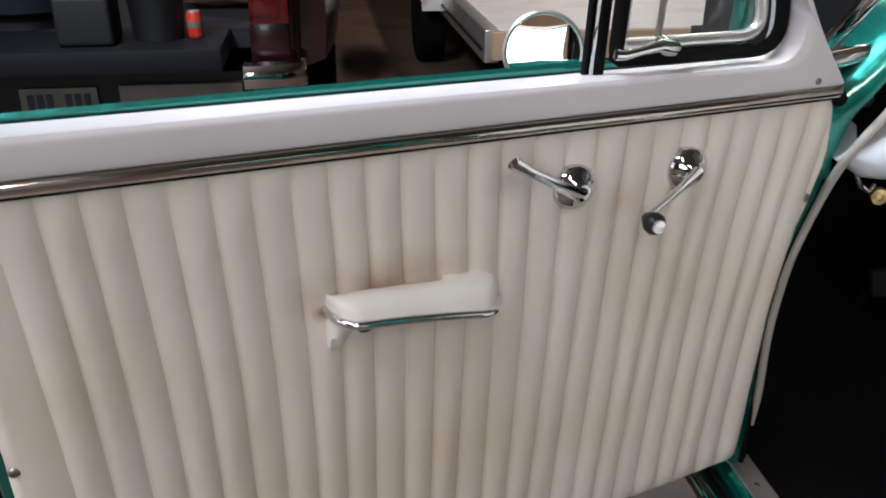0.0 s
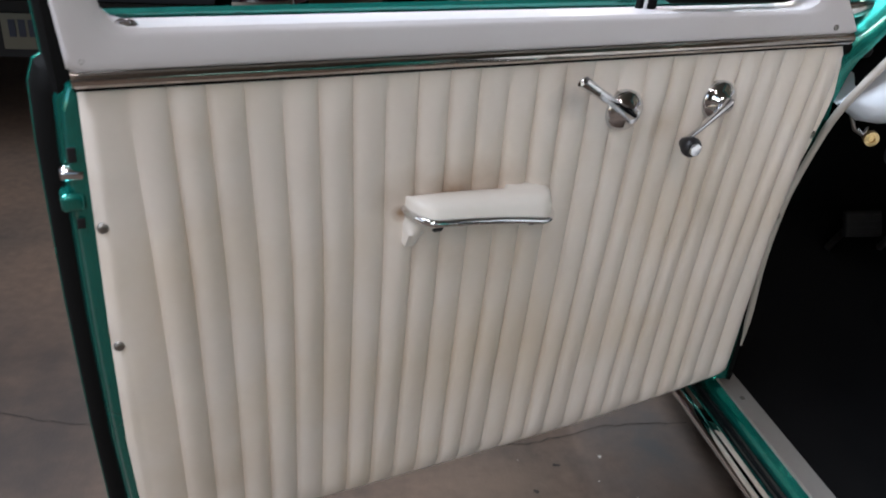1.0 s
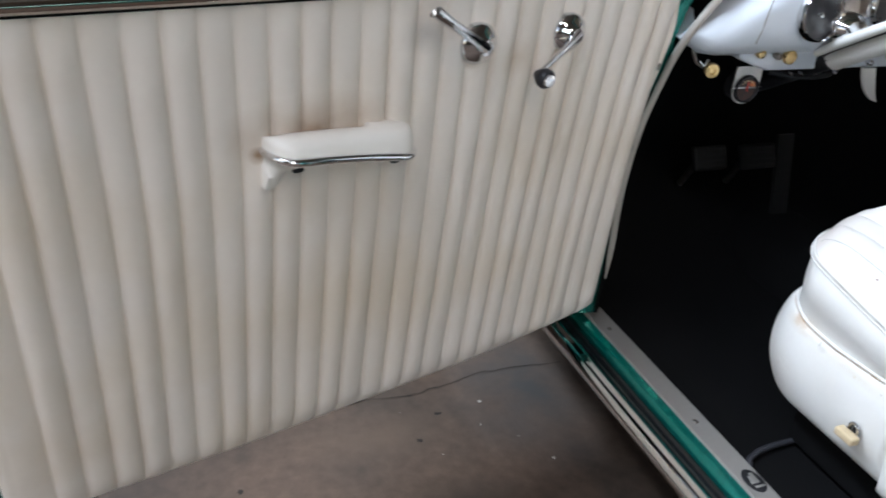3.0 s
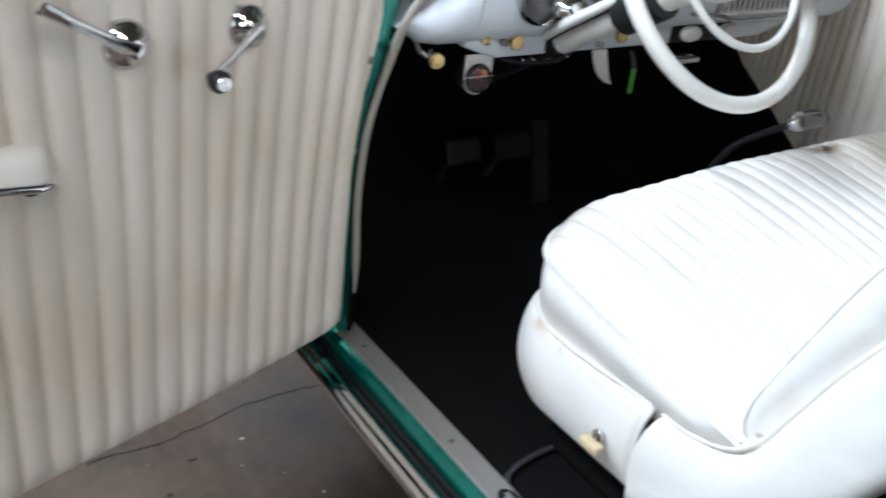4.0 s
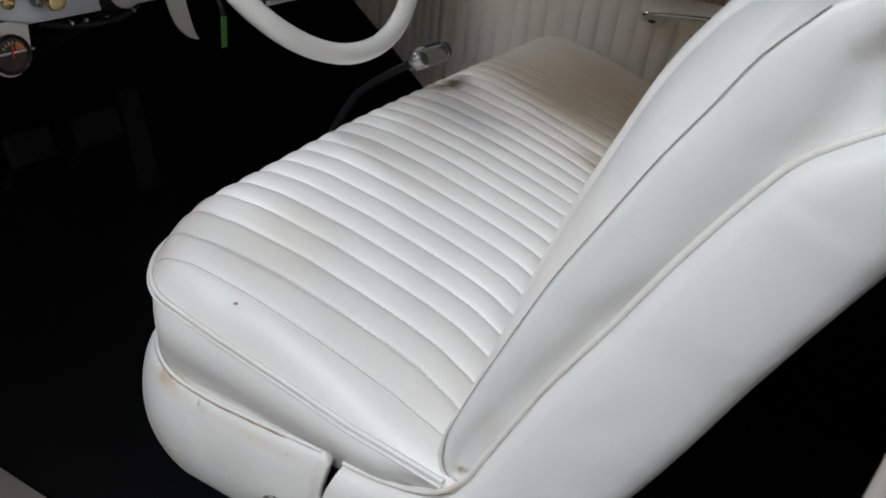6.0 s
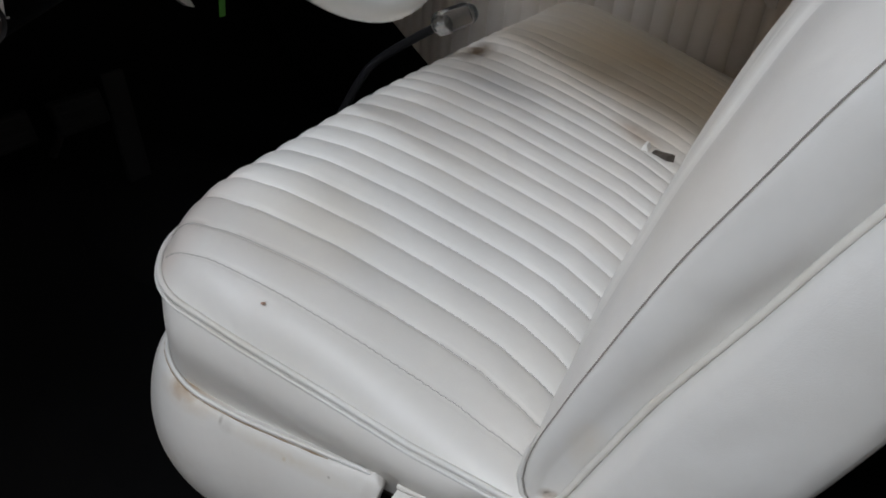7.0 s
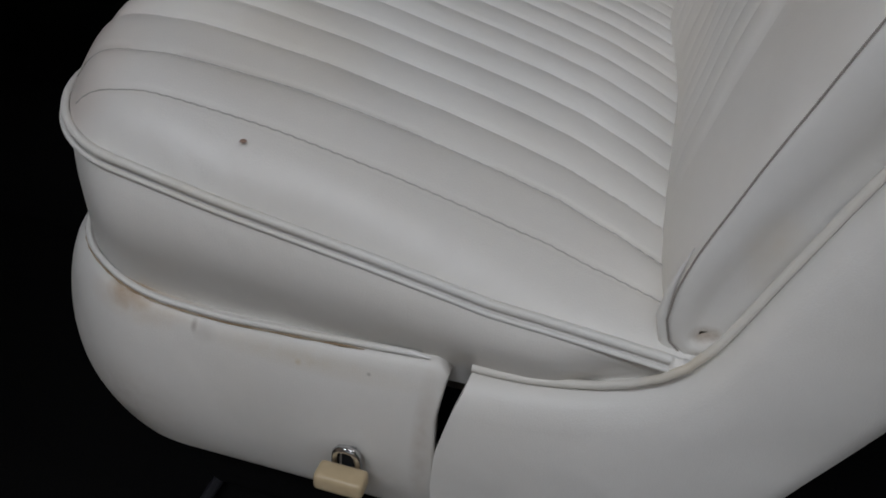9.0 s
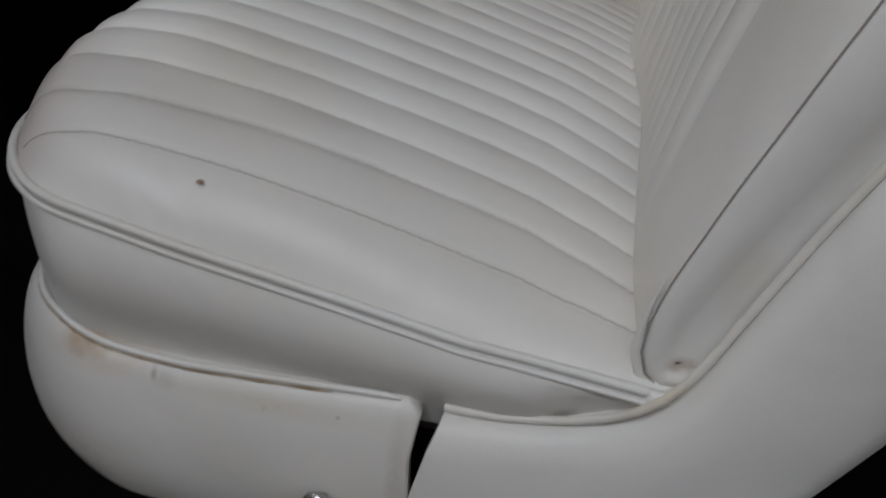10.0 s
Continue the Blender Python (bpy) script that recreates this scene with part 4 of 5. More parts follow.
def seat_z(x, y):
    e, d = ends(x), front_y(x) - y
    g = 0.5 + 0.5 * smoothstep(-0.80, -0.50, y)
    rise = 0.016 * smoothstep(0.18, 0.55, x) * smoothstep(0.0, 0.04, d)
    far = x - CREST(y)
    rise -= 0.004 * math.exp(-((far - 0.10) / 0.07) ** 2) * smoothstep(0.02, 0.14, d)
    rise += 0.007 * smoothstep(0.14, 0.25, x) * smoothstep(0.0, 0.03, d) * smoothstep(-0.60, -0.44, y)
    rise += interp(y, LIFT) * math.exp(-e / 0.03)
    return interp(y, ZP) + rise + 0.052 * g * (1 - math.exp(-e / 0.028)) * (1 - math.exp(-max(0, d) / 0.022))


RIB0, RIB = 0.136, 0.0385
BOW = [(-0.83, -0.030), (-0.77, -0.008), (-0.74, 0.005), (-0.70, 0.0135), (-0.66, 0.0135), (-0.60, 0.008), (-0.53, 0.0), (-0.47, -0.010), (-0.42, -0.018), (-0.34, -0.022)]

NEAR_BOW = [(-0.83, -0.003), (-0.77, -0.005), (-0.73, -0.0095), (-0.66, -0.0100), (-0.59, -0.0088), (-0.54, -0.0068), (-0.50, -0.0045), (-0.42, -0.003), (-0.38, 0.0)]


def bowed(c, y):
    """Where the seam that starts at c runs across the cushion."""
    near = 1 - smoothstep(RIB0 + RIB, RIB0 + 3.5 * RIB, c) if c > RIB0 else smoothstep(SX0, RIB0, c)
    return c + interp(y, NEAR_BOW) * near + interp(y, BOW) * smoothstep(SX0, RIB0 + RIB, c) * (1 - smoothstep(SX1 - 0.25, SX1 - 0.03, c))


def seam_front(c):
    return front_y(bowed(c, front_y(c)))


def seat_vinyl():
    """White vinyl with grime at the front edge, a brown stain and a broad tan over the passenger half."""
    m = VINYL.copy()
    m.name = "soiled_white_vinyl"
    blot(m, (1.02, -0.56, 0.72), (0.34, 0.42, 0.25), (0.62, 0.50, 0.35), 0.75, 7)
    blot(m, (0.748, -0.407, 0.78), (0.062, 0.026, 0.05), (0.12, 0.08, 0.045), 1.2, 45)
    blot(m, (0.765, -0.665, 0.71), (0.04, 0.05, 0.05), (0.36, 0.26, 0.18), 0.6, 40)
    blot(m, (0.17, -0.37, 0.72), (0.16, 0.06, 0.08), (0.66, 0.56, 0.50), 0.8, 16)
    blot(m, (0.22, -0.48, 0.72), (0.10, 0.10, 0.08), (0.66, 0.61, 0.53), 0.6, 10)
    return m


xs = [SX0 + (RIB0 - SX0) * k / 12 for k in range(12)]
k = 0
while RIB0 + RIB * k / 12 < SX1 - 0.045:
    xs.append(RIB0 + RIB * k / 12)
    k += 1
LAST = RIB0 + RIB * ((k - 1) // 12)
xs += [LAST + (SX1 - LAST) * k / 12 for k in range(1, 13)]
xs = sorted(set(round(x, 5) for x in xs))
rows = []
for c in xs:
    row = []
    s = ((c - RIB0) / RIB) % 1
    rib = 0.0066 * math.sin(math.pi * s) ** 0.5 if RIB0 <= c <= LAST else 0.0035 * math.sin(math.pi * min(1, max(0, ends(c) / (RIB0 - SX0)))) ** 0.5
    shallow = 0.55 + 0.45 * smoothstep(RIB0, RIB0 + 2.2 * RIB, c)
    yf = seam_front(c)
    for k in range(61):
        t = (k / 60) ** 1.6
        y = yf + (YB - yf) * t
        x = bowed(c, y)
        fade = smoothstep(0.0, 0.03, yf - y) * (1 - 0.55 * smoothstep(0.02, 0.16, x - CREST(y)))
        row.append((x, y, seat_z(x, y) + rib * shallow * fade * (0.9 + 0.1 * math.sin(30 * y + 9 * x))))
    rows.append(row)
part("cushion", grid(rows), seat_vinyl(), seat, "pleated white vinyl seat cushion", 70)
# edge path of the cushion, from the rear of one end round the front to the other
edge = [(SX0, y) for y in np.linspace(YB, front_y(SX0) - 0.003, 26)]
fx = [SX0 + 0.1 * (1 - math.cos(a)) for a in np.linspace(0, math.pi / 2, 14)]
edge += [(x, front_y(x)) for x in fx] + [(x, front_y(x)) for x in np.linspace(fx[-1] + 0.04, SX1 - 0.14, 16)] + [(SX1 - x + SX0, front_y(x)) for x in fx[::-1]]
edge += [(SX1, y) for y in np.linspace(front_y(SX0) - 0.003, YB, 12)]
edge = [(float(x), float(y)) for x, y in edge]


def outward(path, i):
    a, b = Vector(path[max(i - 1, 0)]), Vector(path[min(i + 1, len(path) - 1)])
    d = (b - a).normalized()
    return Vector((-d.y, d.x))


def skirt(path, profile, z_of=None, tuck=0.0):
    """Rings down a plan path; profile rows are (outward offset, z or share of the fall)."""
    cols = []
    for i, p in enumerate(path):
        o = outward(path, i)
        f = 1 - 0.75 * smoothstep(0.05, 0.7, o.y)
        back = tuck * smoothstep(-0.71, -0.765, p[1])
        cols.append([(p[0] + o.x * (off * f - back * smoothstep(0.05, 0.35, z)), p[1] + o.y * off * f, z_of(p, z) if z_of else z) for off, z in profile])
    return grid(cols)


box_profile = [(-0.003, 0.0), (0.001, 0.03), (0.005, 0.08), (0.009, 0.17), (0.0110, 0.28), (0.0105, 0.38), (0.007, 0.50), (0.0015, 0.62), (-0.004, 0.75), (-0.009, 0.88), (-0.012, 1.0)]
part("boxing", skirt(edge, box_profile, lambda p, r: seat_z(*p) * (1 - r) + 0.572 * r, 0.016), VINYL, seat, "", 70)
part("piping", tube([(x + outward(edge, i).x * 0.003, y + outward(edge, i).y * 0.003, seat_z(x, y) - 0.001) for i, (x, y) in enumerate(edge) if y > -0.797], 0.0031, 10), PIPING, seat, "white vinyl piping")
part("piping_lip", tube([(x + outward(edge, i).x * 0.0058, y + outward(edge, i).y * 0.0058, seat_z(x, y) - 0.0068) for i, (x, y) in enumerate(edge) if y > -0.792], 0.0019, 8), PIPING, seat, "rolled edge below the piping")
# base: a bulging valance in front of the slot, and its piping
SLOT = -0.648
nose = [(SX0 + 0.10 * (1 - math.cos(a)), -0.452 + 0.100 * math.sin(a)) for a in np.linspace(0, math.pi / 2, 26)]
front = [(SX0, y) for y in np.linspace(SLOT, -0.47, 12)] + nose + [(x, -0.352) for x in np.linspace(0.26, SX1 - 0.16, 10)] + [(SX1 - x + SX0, y) for x, y in nose[::-1]] + [(SX1, SLOT)]
front = [(float(x), float(y)) for x, y in front]
valance = [(-0.05, 0.580), (-0.012, 0.584), (0.001, 0.588), (0.010, 0.581), (0.018, 0.564), (0.023, 0.543), (0.024, 0.521), (0.019, 0.493), (0.006, 0.463), (-0.014, 0.437), (-0.045, 0.420), (-0.12, 0.413)]
valance = [(p.x, p.y) for p in dense([(a, b, 0) for a, b in valance], 0.006)]
cols = []
for i, p in enumerate(front):
    o = outward(front, i)
    f = 0.70 + 0.34 * max(0.0, o.y)
    cols.append([Vector((p[0] + o.x * (off * f if off > 0 else off), p[1] + o.y * (off * f if off > 0 else off), z)) for off, z in valance])
EDGE_SWAY = [(0.42, -0.010), (0.462, -0.009), (0.49, -0.007), (0.53, -0.003), (0.551, -0.002), (0.570, -0.005), (0.582, -0.007), (0.586, -0.002), (0.589, 0.006)]
RIM = [(-0.66, 0.013), (-0.60, 0.009), (-0.557, 0.006), (-0.50, 0.003), (-0.46, 0.005), (-0.43, 0.010), (-0.40, 0.016), (-0.352, 0.018)]    # how the upper edge rises towards the slot and the front
for v in cols[0]:
    v.y += interp(v.z, EDGE_SWAY)
for col, (_, y) in zip(cols, front):
    for v in col:
        v.z += interp(y, RIM) * smoothstep(0.50, 0.585, v.z)
lip = [v + Vector((0.002, -0.002, 0)) for v in cols[0]]
hem = [v + Vector((0.010, -0.002, 0)) for v in cols[0]]
deep_hem = [v + Vector((0.016, 0.012, 0)) for v in cols[0]]
BASE_VINYL = VINYL.copy()
BASE_VINYL.name = "scuffed_white_vinyl"
for centre, radii, colour, amount in (((0.08, -0.487, 0.581), (0.03, 0.011, 0.009), (0.50, 0.48, 0.45), 0.5), ((0.08, -0.479, 0.584), (0.03, 0.003, 0.006), (0.34, 0.31, 0.28), 0.7), ((0.08, -0.605, 0.581), (0.02, 0.002, 0.0016), (0.20, 0.18, 0.15), 1.0), ((0.08, -0.556, 0.577), (0.02, 0.003, 0.003), (0.58, 0.45, 0.25), 0.7), ((0.08, -0.56, 0.58), (0.05, 0.09, 0.010), (0.66, 0.59, 0.47), 0.45), ((0.08, -0.60, 0.49), (0.06, 0.05, 0.03), (0.60, 0.55, 0.47), 0.6), ((0.10, -0.42, 0.50), (0.08, 0.06, 0.05), (0.56, 0.52, 0.47), 0.6), ((0.095, -0.428, 0.594), (0.04, 0.020, 0.012), (0.36, 0.21, 0.09), 0.85), ((0.10, -0.44, 0.590), (0.04, 0.05, 0.018), (0.60, 0.49, 0.36), 0.6), ((0.09, -0.645, 0.53), (0.03, 0.010, 0.07), (0.45, 0.38, 0.30), 0.6)):
    blot(BASE_VINYL, centre, radii, colour, amount, 120)
part("valance", grid([deep_hem, hem, lip] + cols), BASE_VINYL, seat, "bulging white vinyl seat base", 70)
part("valance_piping", tube([(x + outward(front, i).x * 0.002, y + outward(front, i).y * 0.002 + (0.005 if i == 0 else 0), 0.589 + interp(y, RIM) - (0.002 if i == 0 else 0)) for i, (x, y) in enumerate(front)], [0.0012 if i == 0 else 0.0023 for i in range(len(front))], 10), PIPING, seat, "white piping, a little yellowed")
part("grime_line", tube([(x + outward(front, i).x * 0.0042, y + outward(front, i).y * 0.0042, 0.5866 + interp(y, RIM)) for i, (x, y) in enumerate(front[3:30], 3)], [0.0003 + 0.0006 * math.sin(1.7 * i) ** 2 for i in range(27)], 6), GRIME, seat, "brown grime along the piping")
part("seat_frame", box(SX0 + 0.06, SX1 - 0.06, -0.86, -0.42, 0.33, 0.58, 0.02), CARPET, seat, "dark seat frame")
part("inner_frame", box(SX0 + 0.018, SX0 + 0.022, -0.69, -0.62, 0.560, 0.592, 0.001), STEEL, seat, "bare steel frame in the slot")
part("inner_webbing", box(SX0 + 0.024, SX0 + 0.05, -0.74, -0.58, 0.44, 0.575, 0.002), CARPET, seat)
# stitches along the nearer pleats
bm = bmesh.new()
for k in range(0, 14):
    c = RIB0 + RIB * k
    ys = np.arange(seam_front(c) - 0.006, -0.80, -0.004)
    tube([(bowed(c, float(y)) + (0.0005 if i % 2 else -0.0005), float(y), seat_z(bowed(c, float(y)), float(y)) + 0.0003) for i, y in enumerate(ys)], 0.00045 if k < 3 else 0.0003, 6, bm=bm)
tagged(part("stitching", bm, THREAD, seat, "grey stitching in the pleats"), kind="stuff")
# shadow brown for the slab that stands in for the gap's depth
GAP_SHADE = material("gap_shade", (0.075, 0.062, 0.050), 0.9, spots=(0.14, 0.12, 0.10), spot_scale=80, bump=0.2)
BROWN = material("brown_mark", (0.38, 0.25, 0.19), 0.7, bump=0)
part("torn_flap", loft([[(0.737 + a, -0.688 + b, seat_z(0.737, -0.688) + c) for a, b, c in ring] for ring in (((-0.010, 0.006, 0.004), (0.010, 0.004, 0.004), (0.011, -0.004, 0.004), (-0.009, -0.004, 0.004)), ((-0.007, 0.004, 0.011), (0.006, 0.003, 0.013), (0.006, 0.0, 0.013), (-0.006, 0.0, 0.011)))]), VINYL, seat, "torn flap of white vinyl")
part("torn_gap", loft([[(0.744 + a, -0.699 + b, seat_z(0.744, -0.699) + 0.0055) for a, b in ((-0.010, 0.003), (0.004, 0.001), (0.003, -0.028), (-0.008, -0.019))], [(0.744 + a, -0.699 + b, seat_z(0.744, -0.699) - 0.01) for a, b in ((-0.010, 0.003), (0.004, 0.001), (0.003, -0.028), (-0.008, -0.019))]]), GAP_SHADE, seat, "dark slab painted as the shaded gap beside the torn flap")
part("burn_mark", lathe([(0.0024, 0.0), (0.0018, 0.0006), (0.0004, 0.0008)], 12, Matrix.Translation((0.115, -0.510, seat_z(0.115, -0.510) + 0.0038))), BROWN, seat, "small brown burn mark")
# tilt lever near the slot
lever = part("tilt_lever", tube(dense([(0.072, -0.603, 0.494), (0.071, -0.603, 0.512), (0.070, -0.600, 0.521), (0.070, -0.590, 0.521), (0.071, -0.587, 0.512), (0.072, -0.587, 0.494)], 0.004), 0.0030, 8), CHROME, seat, "chrome tilt lever with a yellowed grip")
part("lever_socket", box(0.073, 0.092, -0.600, -0.590, 0.494, 0.518, 0.002), BLACK, lever)
part("grip", box(0.051, 0.068, -0.613, -0.578, 0.497, 0.511, 0.004, 3), AMBER, lever, "yellowed plastic grip")


# backrests
STATIONS = [((-0.671, 0.597), (-0.654, 0.430)), ((-0.706, 0.598), (-0.725, 0.430)), ((-0.749, 0.6075), (-0.80, 0.462)), ((-0.783, 0.626), (-0.848, 0.512)), ((-0.805, 0.652), (-0.882, 0.575)), ((-0.829, 0.710), (-0.923, 0.655)), ((-0.860, 0.785), (-0.973, 0.76)),
            ((-0.903, 0.870), (-1.016, 0.87)), ((-0.937, 0.940), (-1.058, 0.967)), ((-0.973, 1.005), (-1.088, 1.03)), ((-0.998, 1.038), (-1.103, 1.056)), ((-1.052, 1.075), (-1.124, 1.08)), ((-1.10, 1.086), (-1.135, 1.089))]
ACROSS = [(0.0, 0.060), (0.0, 0.008), (0.015, -0.007), (0.05, -0.0165), (0.14, -0.023), (0.35, -0.026), (0.55, -0.026), (0.76, -0.0245), (0.88, -0.020), (0.940, -0.012), (0.970, 0.002), (0.988, 0.020), (0.998, 0.052), (1.0, 0.12)]
PAD_FRONT = [(-0.802, 0.6435), (-0.790, 0.642), (-0.781, 0.650), (-0.777, 0.664), (-0.778, 0.684), (-0.784, 0.711), (-0.793, 0.738), (-0.802, 0.765), (-0.815, 0.800), (-0.831, 0.843), (-0.851, 0.893), (-0.8785, 0.9505), (-0.9055, 1.006), (-0.930, 1.050), (-0.950, 1.087), (-0.979, 1.123)]
PAD_BACK = [(-1.003, 1.138), (-1.045, 1.150), (-1.085, 1.148), (-1.110, 1.120), (-1.105, 1.080), (-1.06, 1.055), (-1.00, 0.99), (-0.96, 0.90), (-0.925, 0.82), (-0.89, 0.73), (-0.85, 0.65)]


def curve2(points, step):
    return [(p.x, p.y) for p in dense([(a, b, 0) for a, b in points], step)]


PAD_VINYL = VINYL.copy()
PAD_VINYL.name = "scuffed_pad_vinyl"
blot(PAD_VINYL, (SX0, -0.800, 0.658), (0.03, 0.011, 0.008), (0.30, 0.21, 0.13), 0.8, 160)
blot(PAD_VINYL, (SX0, -0.82, 0.72), (0.03, 0.02, 0.03), (0.66, 0.58, 0.46), 0.5, 60)


def backrest(name, x0, x1, flip):
    back = part(name, bmesh.new(), VINYL, seat)
    old = back.data
    at = (lambda x: 2 * XM - x) if flip else (lambda x: x)
    # shell: sections from the welt round the side to the rear face
    sections = []
    for i in range(len(STATIONS) - 1):
        for k in range(5):
            sections.append(i + k / 5)
    sections.append(len(STATIONS) - 1)

    def along(col, t):
        pts = [Vector(st[col]) for st in STATIONS]
        i = min(int(t), len(pts) - 2)
        f = t - i
        p0, p1, p2, p3 = pts[max(i - 1, 0)], pts[i], pts[i + 1], pts[min(i + 2, len(pts) - 1)]
        return 0.5 * (2 * p1 + (p2 - p0) * f + (2 * p0 - 5 * p1 + 4 * p2 - p3) * f * f + (3 * p1 - p0 - 3 * p2 + p3) * f ** 3)

    rings = []
    for t in [0.0] + sections:
        a, b = along(0, t), along(1, t)
        deep = 0.008 if not rings else 0.0
        ring = []
        for w, off in ACROSS:
            p = a.lerp(b, w)
            p.x += 0.010 * math.sin(math.pi * min(1.0, w * 1.3)) * max(0.0, 1 - t)
            ring.append((at(x0 + off + deep), p.x, p.y))
        ring += [(at(x1 - 0.03), b.x, b.y), (at(x1), b.x + 0.03, b.y)]
        rings.append(ring)
    bm = grid(rings)
    back.data = finish(bm, name, VINYL, 70)
    bpy.data.meshes.remove(old)
    # pad with a pleated front
    pf, pb = curve2(PAD_FRONT, 0.012), curve2([PAD_FRONT[-1]] + PAD_BACK + [PAD_FRONT[0]], 0.03)[1:-1]
    nf = len(pf)
    cols = [x0 + 0.004 + 0.088 * (k / 12) ** 1.4 for k in range(13)]
    first = cols[-1] + 0.002
    k = 0
    while first + RIB * k / 10 < x1 - 0.01:
        cols.append(first + RIB * k / 10)
        k += 1
    rings = []
    for off, d in ((0.012, 0.078), (0.006, 0.058), (-0.0010, 0.046), (-0.0045, 0.034), (-0.0050, 0.020), (-0.0030, 0.008), (-0.0012, 0.002), (0.0008, 0.0)):
        ring = []
        for i, p in enumerate(pf + pb):
            f = min(1.0, 0.22 + 1.3 * i / nf) * min(1.0, max(0.1, (nf + 4 - i) / 8))
            q = inset(pf + pb, d * f)[i] if i < nf + 4 else p
            deep = smoothstep(0.12, 0.5, i / nf) if off > 0.001 else 0.4 + 0.6 * max(0.0, f)
            ring.append((at(x0 + off * deep), *q))
        rings.append(ring)
    for x in cols:
        e = min(x - x0, x1 - x)
        ring = []
        for i, (y, z) in enumerate(pf + pb):
            if i < nf:
                s = i / (nf - 1)
                hump = ((0.006 + 0.054 * s ** 1.15) * (1 - s ** 12) + 0.030 * (1 - s) * smoothstep(0.28, 0.58, x - x0)) * (1 - math.exp(-e / 0.045))
                rib = 0.0065 * math.sin(math.pi * (((x - first) / RIB) % 1)) ** 0.55 if x >= first else 0.0
                a, b = (pf + pb)[i - 1], (pf + pb)[i + 1]
                t = Vector((b[0] - a[0], b[1] - a[1])).normalized()
                h = hump + rib * smoothstep(0.08, 0.30, s)
                y, z = y + t.y * h, z - t.x * h
            ring.append((at(x), y, z))
        rings.append(ring)
    rings.append([(at(x1), y, z) for y, z in inset(pf + pb, 0.01)])
    part("pad", loft(rings), PAD_VINYL, back, "pleated white vinyl backrest pad", 70)
    seam = [(at(x0 - 0.001), y + 0.0005, z) for y, z in pf]
    part("seam", tube(seam, 0.00055, 6), STITCH, back, "dark seam thread")
    low = [i for i, (y, z) in enumerate(pf) if z < 0.72]
    outer = inset(pf + pb, -0.0034)
    part("pad_bead", tube([(at(x0 + 0.002), *outer[i]) for i in low], [0.0034 - 0.0031 * smoothstep(0.66, 0.715, pf[i][1]) for i in low], 10), PIPING, back, "rolled white edge of the pad")
    welt = [(at(x0 - 0.0045 - 0.0075 * math.exp(-((y + 0.785) / 0.03) ** 2)), y + 0.001, z + 0.0015 + 0.004 * math.exp(-((y + 0.785) / 0.03) ** 2)) for y, z in curve2([a for a, _ in STATIONS], 0.015)]
    part("welt", tube(welt, 0.0028, 10), WELT, back, "yellowed white welt")
    return back


backrest("backrest", SX0 + 0.004, XM + 0.02, False)
backrest("backrest", SX0 + 0.004, XM - 0.03, True)

# ---- dashboard and controls ----
dash = thing("dashboard", "white painted steel dashboard with brass and chrome controls", "dashboard")
prof = [(-0.020, 0.905), (-0.040, 0.915), (-0.058, 0.935), (-0.066, 0.965), (-0.066, 1.01), (-0.055, 1.05), (-0.02, 1.075), (0.06, 1.085), (0.12, 1.08), (0.12, 0.95), (0.02, 0.912)]
DASH_CUT = lambda z: interp(z, [(0.90, -0.008), (0.945, 0.010), (0.965, 0.032), (1.01, 0.115), (1.05, 0.18), (1.085, 0.23)])
rings = []
for k in range(33):
    x = 0.062 + 1.27 * k / 32
    e = min(x - 0.062, 1.332 - x)
    sh = 0.045 * (1 - min(1, e / 0.07)) ** 2
    cy, cz = 0.05, 1.0
    f = 1 - sh / 0.08
    ring = [(x, cy + (y - cy) * (0.45 + 0.55 * f), cz + (z - cz) * (0.5 + 0.5 * f)) for y, z in prof]
    rings.append([(a + DASH_CUT(c) * max(0.0, 1 - e / 0.25) if x < XM else a, b, c) for a, b, c in ring])
part("panel", loft(rings), DASH_PAINT, dash, "glossy white dashboard panel", 50)
part("dash_seam", tube(dense([(0.204, -0.0560, 1.052), (0.197, -0.0665, 1.015), (0.192, -0.0670, 0.985), (0.191, -0.0640, 0.957), (0.190, -0.0580, 0.936)], 0.012), 0.0009, 5), STEP_GREY, dash, "shadowed joint in the dashboard")
rings = []
for k in range(25):
    x = 0.19 + 0.90 * k / 24
    low = 0.874 + 0.024 * (1 - smoothstep(0.19, 0.26, x)) + 0.02 * smoothstep(1.0, 1.09, x)
    rings.append([(x, -0.020, 0.926), (x, -0.027, 0.918), (x, -0.026, low + 0.004), (x, -0.022, low), (x, 0.02, low + 0.004), (x, 0.03, 0.915)])
part("lower_rail", loft(rings), DASH_PAINT, dash, "white lower rail", 50)
# instrument in its recess, chrome ring and dark face
def dial(x, y, z, r, depth, tilt=80):
    m = pose(x, y, z, tilt, 0, 0)
    ring = part("bezel", lathe([(r * 0.84, -0.01), (r * 0.86, 0.006), (r * 0.95, 0.012), (r * 1.0, 0.008), (r * 1.02, -0.004)], 36, m), CHROME, dash, "chrome instrument bezel")
    part("dial_face", lathe([(r * 0.85, 0.0), (r * 0.8, 0.001), (0.001, 0.0015)], 30, m), DIAL_FACE, ring)
    part("needle_hub", lathe([(r * 0.14, 0.001), (r * 0.1, 0.006), (0.001, 0.007)], 14, m), CHROME, ring)
    return ring


